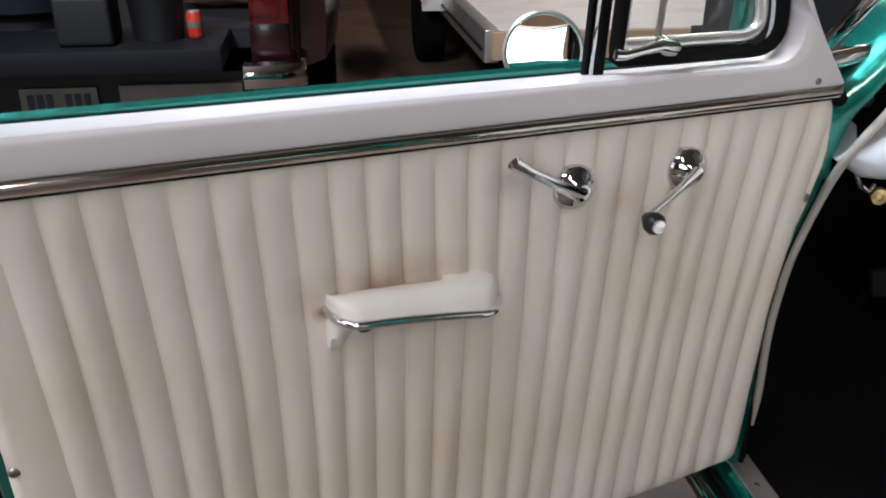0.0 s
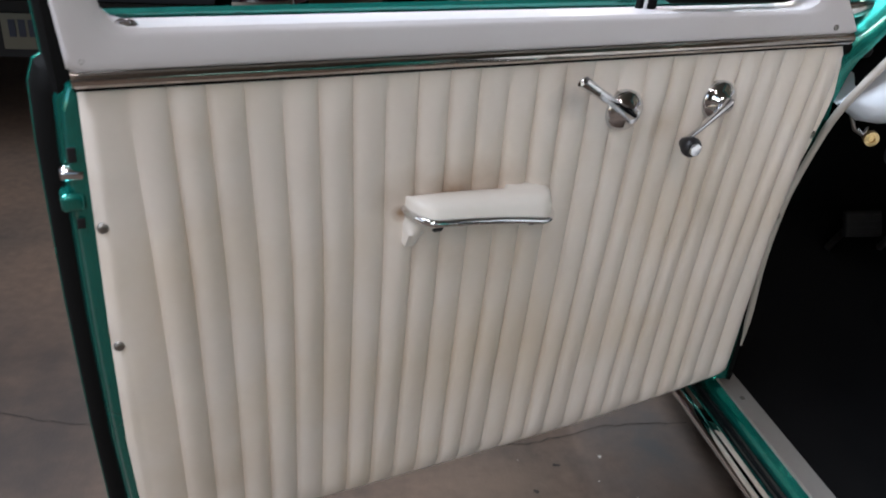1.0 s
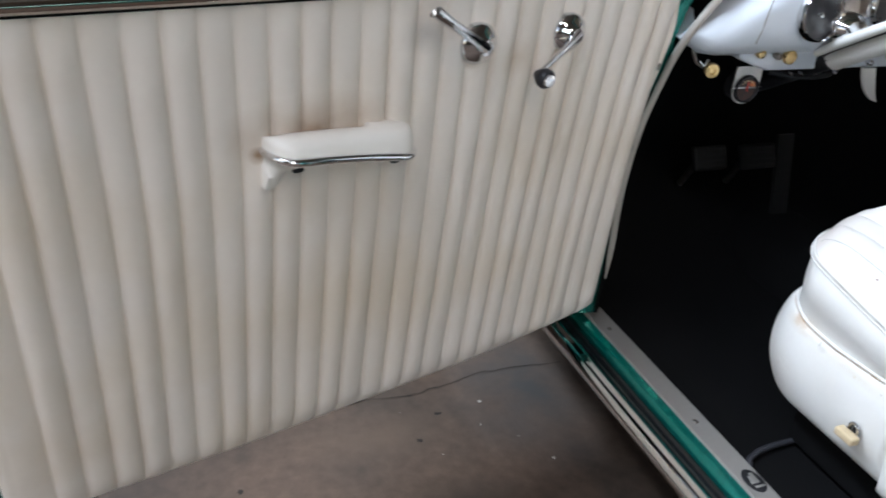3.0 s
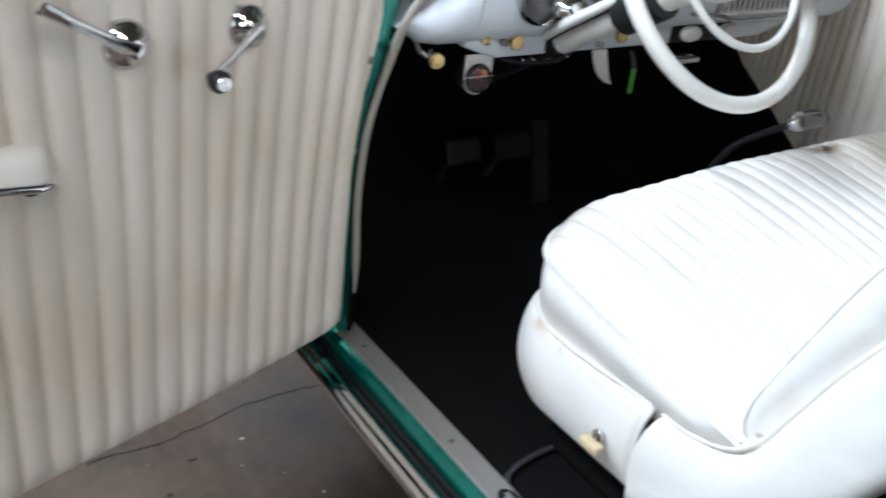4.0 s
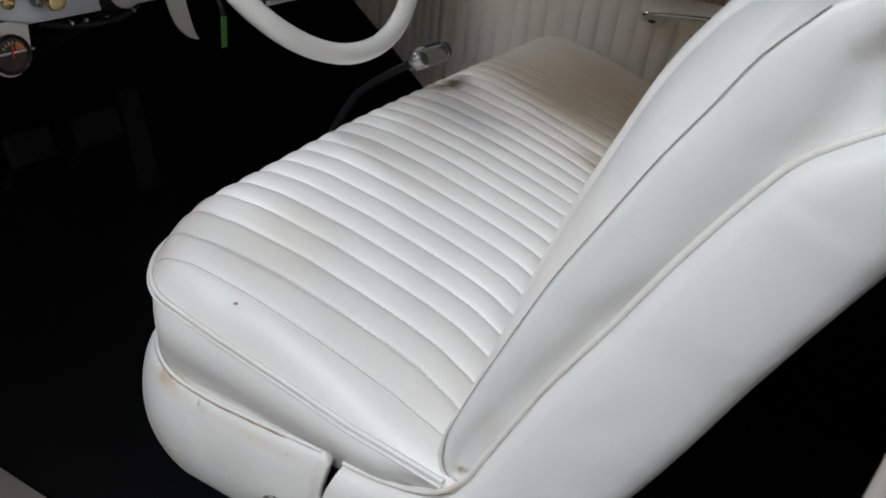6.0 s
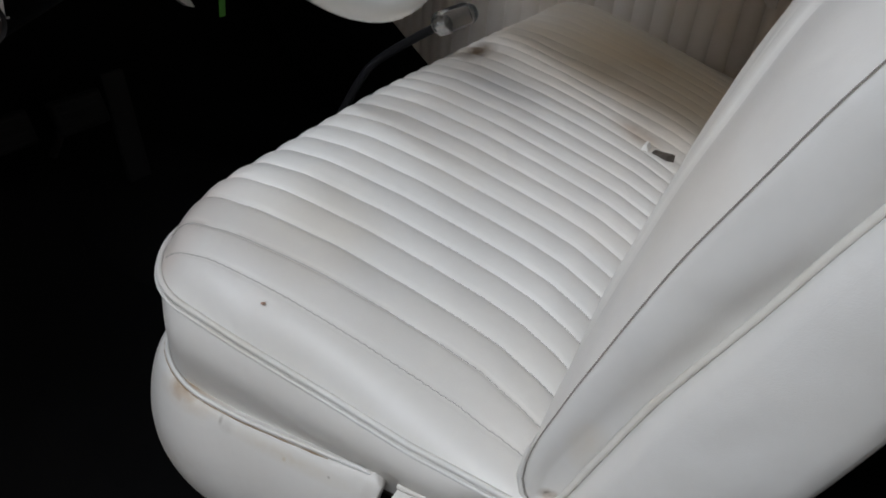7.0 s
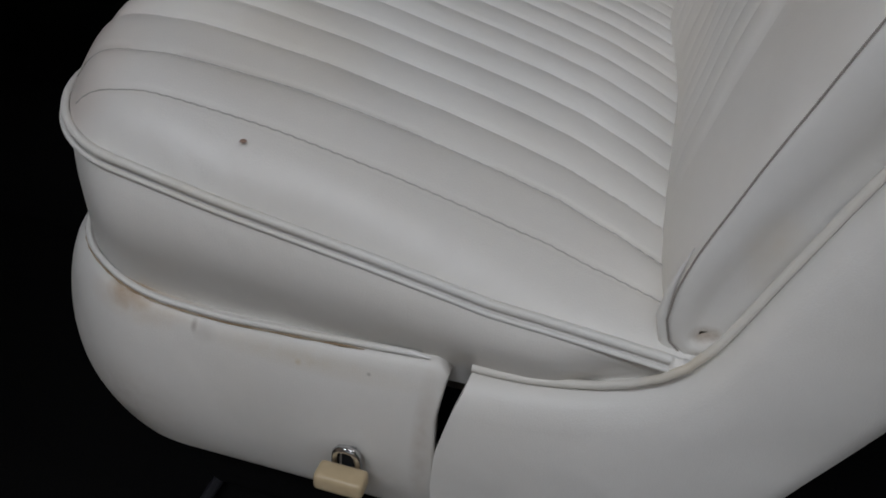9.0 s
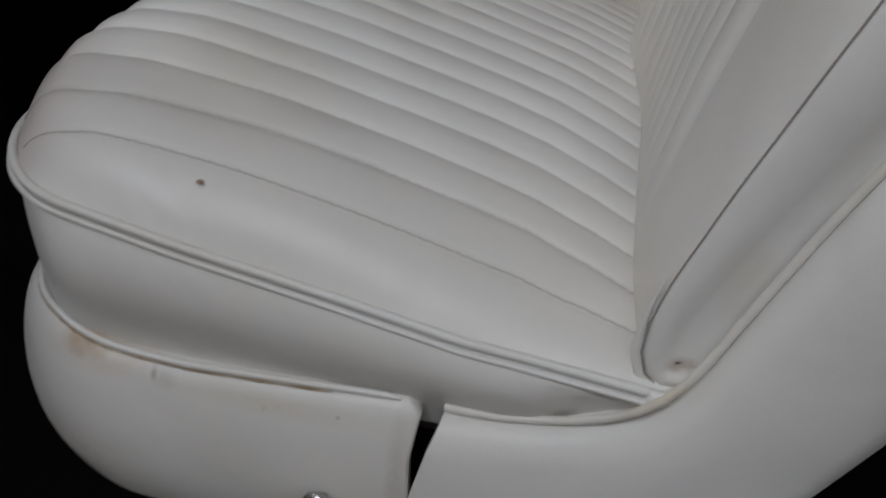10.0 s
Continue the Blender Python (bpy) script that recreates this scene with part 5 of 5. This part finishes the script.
dial(0.308, -0.070, 0.990, 0.048, 0.02)
dial(0.470, -0.066, 1.010, 0.048, 0.02)
part("nacelle", lathe([(0.030, 0), (0.028, 0.03), (0.018, 0.045), (0.002, 0.048)], 20, pose(0.375, -0.055, 0.968, 90, 0, 0) @ Matrix.Diagonal((1.35, 1, 1, 1))), CHROME, dash, "chrome switch nacelle")
part("instrument_strip", box(0.352, 0.44, -0.072, -0.062, 0.984, 1.022, 0.004), CHROME, dash, "chrome strip between the dials")


def pull_knob(x, y, z, r, mat, parent, label):
    k = part("pull_knob", lathe([(r * 0.4, -0.02), (r * 0.4, 0.0), (r * 0.8, 0.003), (r, 0.010), (r * 0.9, 0.016), (r * 0.35, 0.018), (0.001, 0.017)], 20, pose(x, y, z, 90, 0, 0)), mat, parent, label)
    return k


pull_knob(0.296, -0.028, 0.904, 0.0145, BRASS, dash, "brass pull knob")
pull_knob(0.270, -0.026, 0.905, 0.0065, STEEL, dash, "small steel switch")
pull_knob(0.228, -0.026, 0.911, 0.009, BRASS, dash, "brass pull knob")
pull_knob(0.560, -0.028, 0.902, 0.015, BRASS, dash, "brass pull knob")
pull_knob(0.505, -0.026, 0.888, 0.006, CHROME, dash, "chrome switch")
# brass knob on a stalk below the end of the dashboard
stalk = part("stalk_knob", lathe([(0.006, -0.012), (0.013, -0.004), (0.015, 0.004), (0.013, 0.010), (0.006, 0.011), (0.005, 0.008), (0.001, 0.008)], 22, pose(0.144, -0.010, 0.875, 90, 0, -15)), BRASS, dash, "brass knob on a stalk")
part("stalk", tube([(0.140, 0.0, 0.875), (0.124, 0.01, 0.884), (0.118, 0.02, 0.905)], 0.004, 8), STEEL, stalk)
part("clip", tube([(0.112, -0.012, 0.893), (0.122, -0.016, 0.884), (0.132, -0.012, 0.894)], 0.003, 6), CHROME, stalk)
# round gauge in a chrome bracket under the rail
GX, GY, GZ = 0.250, 0.004, 0.830
gauge = part("gauge_bracket", loft([[(GX - 0.031, y, 0.874), (GX - 0.031, y, GZ)] + [(GX + 0.031 * math.cos(a), y, GZ + 0.031 * math.sin(a)) for a in np.linspace(math.pi, 2 * math.pi, 16)] + [(GX + 0.031, y, 0.874)] for y in (GY, GY + 0.003)]), ALUMINIUM, dash, "round gauge in a chrome bracket")
part("gauge_rim", lathe([(0.022, 0.0), (0.0235, 0.006), (0.026, 0.008), (0.0275, 0.004), (0.0275, -0.03), (0.02, -0.034)], 30, pose(GX, GY, GZ, 90, 0, 0)), BLACK, gauge)
part("gauge_face", lathe([(0.0225, 0.003), (0.001, 0.0035)], 26, pose(GX, GY, GZ, 90, 0, 0)), GAUGE_FACE, gauge, "dark gauge face with orange marks")
part("needle", box(GX - 0.001, GX + 0.001, GY - 0.006, GY - 0.005, GZ - 0.004, GZ + 0.016), RED, gauge)
part("sector", loft([[(GX + r * math.sin(radians(a)), y, GZ + r * math.cos(radians(a))) for r, a in ((0.010, 25), (0.019, 20), (0.020, 45), (0.019, 70), (0.010, 65))] for y in (GY - 0.0054, GY - 0.0046)]), ORANGE, gauge, "orange sector")
part("bracket_clip", box(GX - 0.034, GX + 0.034, GY - 0.004, GY - 0.001, GZ + 0.001, GZ + 0.005, 0.001), CHROME, gauge)
for a in range(-50, 60, 18):
    part("tick", box(-0.0007, 0.0007, -0.0055, -0.005, 0.015, 0.019, m=pose(GX, GY, GZ, 0, a, 0)), AMBER, gauge)
# grille, radio knobs, brake handle and tag
grille = part("grille", box(0.79, 1.06, -0.072, -0.060, 0.935, 1.04, 0.006), CHROME, dash, "chrome dashboard grille")
for k in range(15):
    part("bar", box(0.805 + 0.017 * k, 0.813 + 0.017 * k, -0.080, -0.071, 0.945, 1.03, 0.002), CHROME, grille)
part("grille_trim", tube([(0.72, -0.062, 0.942), (0.80, -0.072, 0.938), (0.84, -0.076, 0.926), (1.05, -0.074, 0.926)], 0.004, 6), CHROME, dash)
black = part("radio_panel", box(0.712, 0.905, -0.034, -0.026, 0.876, 0.914, 0.010, 3), BLACK, dash, "black radio panel")
for kx in (0.752, 0.872):
    part("radio_knob", lathe([(0.014, 0), (0.022, 0.006), (0.023, 0.014), (0.018, 0.022), (0.002, 0.025)], 24, pose(kx, -0.034, 0.897, 90, 0, 0) @ Matrix.Diagonal((1.25, 0.75, 1, 1))), WARM_WHITE, black, "white radio knob")
rings = []
for z, w, dx, dy in ((0.876, 0.019, 0.0, 0.0), (0.856, 0.0185, 0.001, -0.006), (0.838, 0.016, 0.003, -0.013), (0.826, 0.0115, 0.007, -0.018), (0.818, 0.007, 0.012, -0.022), (0.815, 0.003, 0.017, -0.024)):
    x, y = 0.509 + dx, -0.034 + dy
    rings.append([(x - w, y - 0.002, z), (x - w * 0.8, y - 0.006, z), (x + w * 0.8, y - 0.006, z), (x + w, y - 0.002, z), (x + w * 0.8, y + 0.004, z), (x - w * 0.8, y + 0.004, z)])
part("brake_handle", loft(rings), WARM_WHITE, dash, "white brake release handle")
part("tag", box(0.5665, 0.5785, -0.0755, -0.0735, 0.795, 0.846, 0.0006), LIME, dash, "bright green hanging tag")
part("tag_string", tube([(0.5725, -0.0745, 0.845), (0.574, -0.068, 0.860), (0.575, -0.055, 0.876)], [0.0045, 0.0045, 0.003], 8), BLACK, dash)
part("heater_outlet", box(0.68, 0.77, -0.07, -0.03, 0.842, 0.853, 0.004), CHROME, dash, "small chrome heater outlet")
part("wiring", tube(dense([(0.30, 0.01, 0.862), (0.36, 0.0, 0.852), (0.43, -0.01, 0.856), (0.47, 0.0, 0.872)], 0.02), 0.006, 6), BLACK, dash, "black wiring")
for kx in (0.335, 0.36, 0.395, 0.445):
    part("terminal", lathe([(0.004, 0), (0.004, 0.008), (0.002, 0.01)], 8, pose(kx, -0.008, 0.862, 90, 0, 0)), CHROME, dash)

# steering wheel: white rim, horn ring, spokes and hub on its column
TAU = radians(30.5)
WC = Vector((0.395, -0.366, 1.090))
WM = Matrix.Translation(WC) @ Matrix(((1, 0, 0, 0), (0, math.sin(TAU), -math.cos(TAU), 0), (0, math.cos(TAU), math.sin(TAU), 0), (0, 0, 0, 1)))
wheel = thing("steering_wheel", "white steering wheel with a white horn ring", "steering wheel", WM)
circle = lambda r, h, n, a0=0, a1=360: [(r * math.cos(radians(a0 + (a1 - a0) * k / n)), r * math.sin(radians(a0 + (a1 - a0) * k / n)), h) for k in range(n)]
part("rim", tube(circle(0.2005, 0, 72), 0.0125, 12, True), WARM_WHITE, wheel, "white rim")
part("horn_ring", tube(circle(0.125, 0.030, 49, 170, 378), 0.0058, 8), WARM_WHITE, wheel, "white horn ring")
part("hub", lathe([(0.030, -0.05), (0.044, -0.02), (0.048, 0.010), (0.040, 0.028), (0.020, 0.036), (0.002, 0.038)], 28), WARM_WHITE, wheel, "white hub")
for a in (0, 180):
    c, s = math.cos(radians(a)), math.sin(radians(a))
    part("spoke", tube([(0.03 * c, 0.03 * s, 0.0), (0.11 * c, 0.11 * s, -0.008), (0.198 * c, 0.198 * s, 0.0)], [0.016, 0.011, 0.009], 8, flat=0.5), WARM_WHITE, wheel)
part("column_shaft", tube([(0, 0, -0.335), (0, 0, -0.66)], 0.020, 12), BLACK, wheel, "dark column shaft")
part("column_neck", tube([(0, 0, -0.04), (0, 0, -0.115)], 0.027, 18), WARM_WHITE, wheel, "white column neck")
part("column_collar", tube([(0, 0, -0.110), (0, 0, -0.118), (0, 0, -0.205), (0, 0, -0.212)], [0.030, 0.037, 0.037, 0.030], 20), BLACK, wheel, "black column collar")
part("column", tube([(0, 0, -0.205), (0, 0, -0.30), (0.004, 0, -0.37)], [0.022, 0.023, 0.024], 16), WARM_WHITE, wheel, "white steering column")
part("column_cable", tube([(-0.024, 0.012, -0.20), (-0.027, 0.012, -0.28), (-0.026, 0.010, -0.37)], 0.006, 8), BLACK, wheel, "black cable along the column")
part("stalk_lever", tube([(-0.020, 0.022, -0.178), (-0.033, 0.018, -0.20), (-0.039, 0.016, -0.25), (-0.041, 0.014, -0.32), (-0.038, 0.010, -0.372)], [0.006, 0.0085, 0.0095, 0.0095, 0.007], 12), WARM_WHITE, wheel, "white shift rod beside the column")

# pedals
def pedal(x, y, z, w, h, tilt):
    p = thing("pedal", "worn dark rubber foot pedal above black carpet", "pedal", pose(x, y, z, tilt, 0, 0), group="foot pedals")
    part("pad", box(-w / 2, w / 2, -0.010, 0.010, -h / 2, h / 2, 0.009, 3), GREY_PEDAL, p)
    for k in range(4):
        part("rib", box(-w / 2 + 0.012, w / 2 - 0.012, -0.0112, -0.009, -h / 2 + h * (k + 0.6) / 4.4, -h / 2 + h * (k + 0.85) / 4.4, 0.001), GREY_PEDAL, p)
    part("arm", tube([(0, 0.005, 0), (0, 0.05, -0.01), (0, 0.12, -0.06)], 0.008, 8), STEEL, p)
    return p


pedal(0.42, 0.25, 0.57, 0.095, 0.06, -25)
pedal(0.565, 0.25, 0.565, 0.105, 0.062, -25)
gas = thing("accelerator", "long dark rubber accelerator pedal on the toe board", "pedal", pose(0.668, 0.25, 0.485, -14, 0, 0))
part("pad", box(-0.026, 0.026, -0.006, 0.006, -0.125, 0.125, 0.005), GREY_PEDAL, gas)
part("hinge", tube([(-0.02, 0.004, -0.125), (0.02, 0.004, -0.125)], 0.008, 8), STEEL, gas)

# gear lever with a clear grip
gear = thing("gear_lever", "bent black gear lever with a clear plastic grip", "gear lever")
part("stick", tube(dense([(0.63, -0.10, 0.40), (0.655, -0.20, 0.60), (0.665, -0.255, 0.715), (0.667, -0.285, 0.755), (0.667, -0.35, 0.805), (0.667, -0.385, 0.828)], 0.02), 0.0065, 8), BLACK, gear)
grip = part("grip", lathe([(0.006, -0.034), (0.0125, -0.0335), (0.0165, -0.029), (0.0170, -0.02), (0.0160, 0.01), (0.0145, 0.030), (0.0125, 0.0345), (0.006, 0.036)], 28, pose(0.675, -0.40, 0.838, 18, -8, -18) @ pose(0, 0, 0, 0, 90, 0)), ACRYLIC, gear, "clear plastic grip")
part("insert", box(-0.012, 0.022, -0.005, 0.005, 0.0150, 0.0172, 0.0008, m=pose(0.675, -0.40, 0.838, 18, -8, -18) @ pose(0, 0, 0, -25, 0, 0)), BLACK, grip)
part("collar", lathe([(0.010, 0), (0.011, 0.012), (0.008, 0.018)], 14, pose(0.667, -0.378, 0.822, 55, 0, 0)), CHROME, gear)

# loose cable on the carpet
CABLE = material("dark_cable", (0.040, 0.040, 0.046), 0.35, bump=0.05)
solid("cable", tube(dense([(0.042, -0.466, 0.328), (0.052, -0.452, 0.330), (0.080, -0.441, 0.331), (0.114, -0.436, 0.331), (0.18, -0.435, 0.330), (0.30, -0.45, 0.330)], 0.02), 0.0055, 8), CABLE, "thin dark cable lying on black carpet", "cable")


# ---- things beyond the door ----
def wheel_part(name, parent, x, y, z, r, w, rim_mat):
    tyre = part(name, lathe([(r * 0.62, -w / 2), (r * 0.93, -w / 2), (r, -w * 0.36), (r, w * 0.36), (r * 0.93, w / 2), (r * 0.62, w / 2)], 36, pose(x, y, z, 0, 90, 0)), RUBBER, parent, "black tyre")
    part("rim", lathe([(r * 0.61, -w * 0.4), (r * 0.58, w * 0.3), (r * 0.2, w * 0.34), (0.002, w * 0.4)], 24, pose(x, y, z, 0, 90, 0)), rim_mat, tyre)
    return tyre


truck = thing("pickup_truck", "burgundy pickup truck with its dark tailgate lowered", "truck")
TR, TL, TY = -0.80, -2.62, 2.36
part("tailgate", box(TL + 0.19, TR - 0.275, TY - 0.42, TY + 0.02, 0.660, 0.745, 0.012), TAILGATE, truck, "lowered dark tailgate")
part("bed_floor", box(TL + 0.12, TR - 0.12, TY + 0.02, TY + 2.3, 0.66, 0.74), BED, truck, "worn grey bed floor")
for sx in (-1, 1):
    cx = (TR + TL) / 2 + sx * (TR - TL) / 2
    part("bed_side", box(min(cx, cx - sx * 0.16), max(cx, cx - sx * 0.16), TY + 0.0, TY + 2.4, 0.52, 1.18, 0.035, 3), BURGUNDY, truck, "burgundy bed side")
    light = part("tail_light", box(cx - sx * 0.115 - 0.078, cx - sx * 0.115 + 0.078, TY - 0.075, TY + 0.03, 0.765, 1.08, 0.012), LENS, truck, "red tail light lens")
    part("lens_bar", box(cx - sx * 0.13 - 0.055, cx - sx * 0.13 + 0.055, TY - 0.085, TY - 0.073, 0.80, 0.90, 0.004), LENS, light)
    part("light_surround", box(cx - sx * 0.12 - 0.08, cx - sx * 0.12 + 0.08, TY - 0.05, TY + 0.05, 0.60, 0.775, 0.02), BURGUNDY, truck)
    wheel_part("tyre", truck, cx + sx * 0.04, TY + 2.05, 0.36, 0.36, 0.26, STEEL)
for sx in (-1, 1):
    mid, edge_x = (TR + TL) / 2, (TR - TL) / 2 + 0.01
    rings = []
    for k in range(13):
        a = k / 12
        x, back = mid + sx * (edge_x - 0.235 + 0.245 * math.sin(a * math.pi / 2)), 0.10 * (1 - math.cos(a * math.pi / 2))
        rings.append([(x, TY - 0.15 + back + dy, z) for dy, z in ((0.0, 0.52), (-0.025, 0.535), (-0.035, 0.565), (-0.030, 0.60), (-0.012, 0.622), (0.05, 0.625), (0.05, 0.52))])
    part("bumper_end", loft(rings), CHROME, truck, "dull chrome bumper end")
part("underside", box(TL + 0.2, TR - 0.2, TY - 0.05, TY + 2.4, 0.36, 0.58), BLACK, truck)
part("step_pad", box(-1.52, -1.04, TY - 0.10, TY - 0.05, 0.40, 0.545, 0.006), STEP_GREY, truck, "grey painted bumper panel")
reg = part("registration_plate", box(-1.905, -1.61, TY - 0.068, TY - 0.062, 0.395, 0.535, 0.004), PLATE, truck, "cream registration plate with dark bars")
for k in range(7):
    if k != 3:
        part("bar", box(-1.878 + 0.036 * k, -1.853 + 0.036 * k, TY - 0.072, TY - 0.0685, 0.445, 0.512), INK, reg)
rings = []
for a in np.linspace(0, 1, 15):
    swell = 0.19 * math.sin(math.pi * min(1, 0.15 + a * 0.95)) ** 0.7
    y = TY + 0.05 + 2.55 * a
    rings.append([(TR - 0.05, y, 1.02), (TR + swell * 0.75, y, 0.98), (TR + swell, y, 0.90), (TR + swell, y, 0.74), (TR + swell * 0.9, y, 0.60), (TR - 0.05, y, 0.55)])
part("fender", loft(rings), BURGUNDY, truck, "rounded burgundy rear fender")
part("cab", box(TL + 0.02, TR - 0.02, TY + 2.4, TY + 4.1, 0.45, 1.75, 0.12, 4), BURGUNDY, truck)

# load on the tailgate and bed
CRATE = material("black_crate", (0.004, 0.004, 0.005), 0.6, bump=0.1)
DARK_BLUE = material("dark_blue_plastic", (0.02, 0.028, 0.04), 0.4, bump=0.05)
bx = thing("battery_case", "black plastic case standing on the lowered tailgate", "case", pose(-1.53, 2.10, 0.746) @ Matrix.Scale(0.88, 4))
part("body", box(-0.13, 0.09, -0.10, 0.10, 0, 0.20, 0.02, 3), CRATE, bx)
part("lid", box(-0.14, 0.10, -0.11, 0.11, 0.20, 0.26, 0.02, 3), CRATE, bx)
bk = thing("bucket", "dark plastic bucket standing on the tailgate", "bucket", pose(-1.318, 2.17, 0.746) @ Matrix.Scale(0.9, 4))
part("body", lathe([(0.10, 0), (0.125, 0.30), (0.13, 0.31), (0.12, 0.31), (0.095, 0.01)], 26), CRATE, bk)
part("rim", tube([(0.13 * math.cos(a), 0.13 * math.sin(a), 0.30) for a in np.linspace(0, 6.1, 30)], 0.006, 6, True), CRATE, bk)
tub = thing("tub", "dark blue plastic tub lying in the truck bed", "tub", pose(-1.90, 2.55, 0.742))
part("body", lathe([(0.12, 0.05), (0.20, 0.07), (0.24, 0.20), (0.25, 0.215), (0.235, 0.215), (0.19, 0.09)], 30), DARK_BLUE, tub)
part("foot", lathe([(0.16, 0.0), (0.16, 0.03), (0.12, 0.06)], 24), CRATE, tub)
can = thing("drink_can", "red and white drink can standing on the tailgate", "can", pose(-1.185, 2.16, 0.746) @ Matrix.Scale(0.86, 4))
part("body", lathe([(0.026, 0), (0.031, 0.008), (0.0325, 0.014), (0.0325, 0.098), (0.027, 0.112)], 24), RED, can)
part("label_band", lathe([(0.0327, 0.045), (0.0329, 0.047), (0.0329, 0.070), (0.0327, 0.072)], 24), PLATE, can, "pale label band")
part("lid", lathe([(0.0275, 0.110), (0.027, 0.1155), (0.025, 0.114), (0.002, 0.114)], 20), ALUMINIUM, can, "bright can lid")
SACK = material("brown_cloth", (0.10, 0.055, 0.035), 0.8, spots=(0.16, 0.10, 0.07), spot_scale=20, bump=0.3, bump_scale=80)
bm = bmesh.new()
bmesh.ops.create_icosphere(bm, subdivisions=4, radius=1)
for v in bm.verts:
    d = v.co.copy()
    k = 1 + 0.10 * math.sin(5 * d.x + 2 * d.z) + 0.07 * math.sin(9 * d.y + 4 * d.x) + 0.04 * math.sin(17 * d.z)
    v.co = Vector((-1.10 + 0.24 * d.x * k, 2.95 + 0.16 * d.y * k, 0.742 + max(0.0, 0.10 + 0.10 * d.z * k)))
solid("sack", bm, SACK, "brown cloth sack lying in the truck bed", "sack")

# flat trailer
trailer = thing("flatbed_trailer", "white car trailer with a pale board edge and a grey deck", "trailer")
part("deck", box(0.20, 3.3, 3.16, 8.2, 0.50, 0.56, 0.01), TRAILER_WHITE, trailer, "scuffed pale trailer deck")
part("side_rail", box(0.12, 0.20, 3.14, 8.2, 0.40, 0.572, 0.01), ALUMINIUM, trailer, "grey side rail")
part("end_board", box(0.15, 3.3, 3.08, 3.14, 0.425, 0.566, 0.006), WOOD, trailer, "pale board at the end")
part("cross_member", box(0.3, 3.2, 3.2, 3.35, 0.30, 0.46, 0.01), BLACK, trailer)
part("mudguard", loft([[(x, 5.12 + 0.46 * math.cos(a), 0.36 + 0.46 * math.sin(a)) for a in np.linspace(0.15, math.pi - 0.15, 14)] for x in (-0.02, 0.16)], False, False), TRAILER_WHITE, trailer, "white mudguard")
part("mudguard_skirt", loft([[(x, y, z) for y, z in ((4.62, 0.50), (4.66, 0.66), (4.80, 0.80), (5.45, 0.80), (5.58, 0.66), (5.62, 0.50))] for x in (-0.03, -0.015)]), TRAILER_WHITE, trailer, "white mudguard skirt")
part("rail_groove", box(0.112, 0.121, 3.2, 8.0, 0.455, 0.475), BLACK, trailer, "dark groove along the rail")
wheel_part("tyre", trailer, 0.08, 5.12, 0.31, 0.31, 0.19, TRAILER_WHITE)
spare = thing("tyre_on_trailer", "dark tyre lying flat on the trailer deck", "tyre", pose(0.75, 5.4, 0.56))
part("tread", lathe([(0.20, 0.0), (0.33, 0.0), (0.36, 0.05), (0.36, 0.15), (0.33, 0.2), (0.20, 0.2)], 30), RUBBER, spare)
ext = thing("fire_extinguisher", "red cylinder standing far back on the floor", "extinguisher", pose(-0.12, 8.2, 0.0))
part("bottle", lathe([(0.07, 0), (0.075, 0.02), (0.075, 0.42), (0.04, 0.5), (0.02, 0.52)], 20), RED, ext)
part("valve", lathe([(0.02, 0.52), (0.03, 0.55), (0.01, 0.58)], 12), BLACK, ext)
bin_ = thing("green_bin", "small green bin far back on the floor", "bin", pose(0.25, 8.6, 0.0))
part("body", lathe([(0.15, 0), (0.19, 0.45), (0.2, 0.47), (0.18, 0.47)], 20), LIME, bin_)
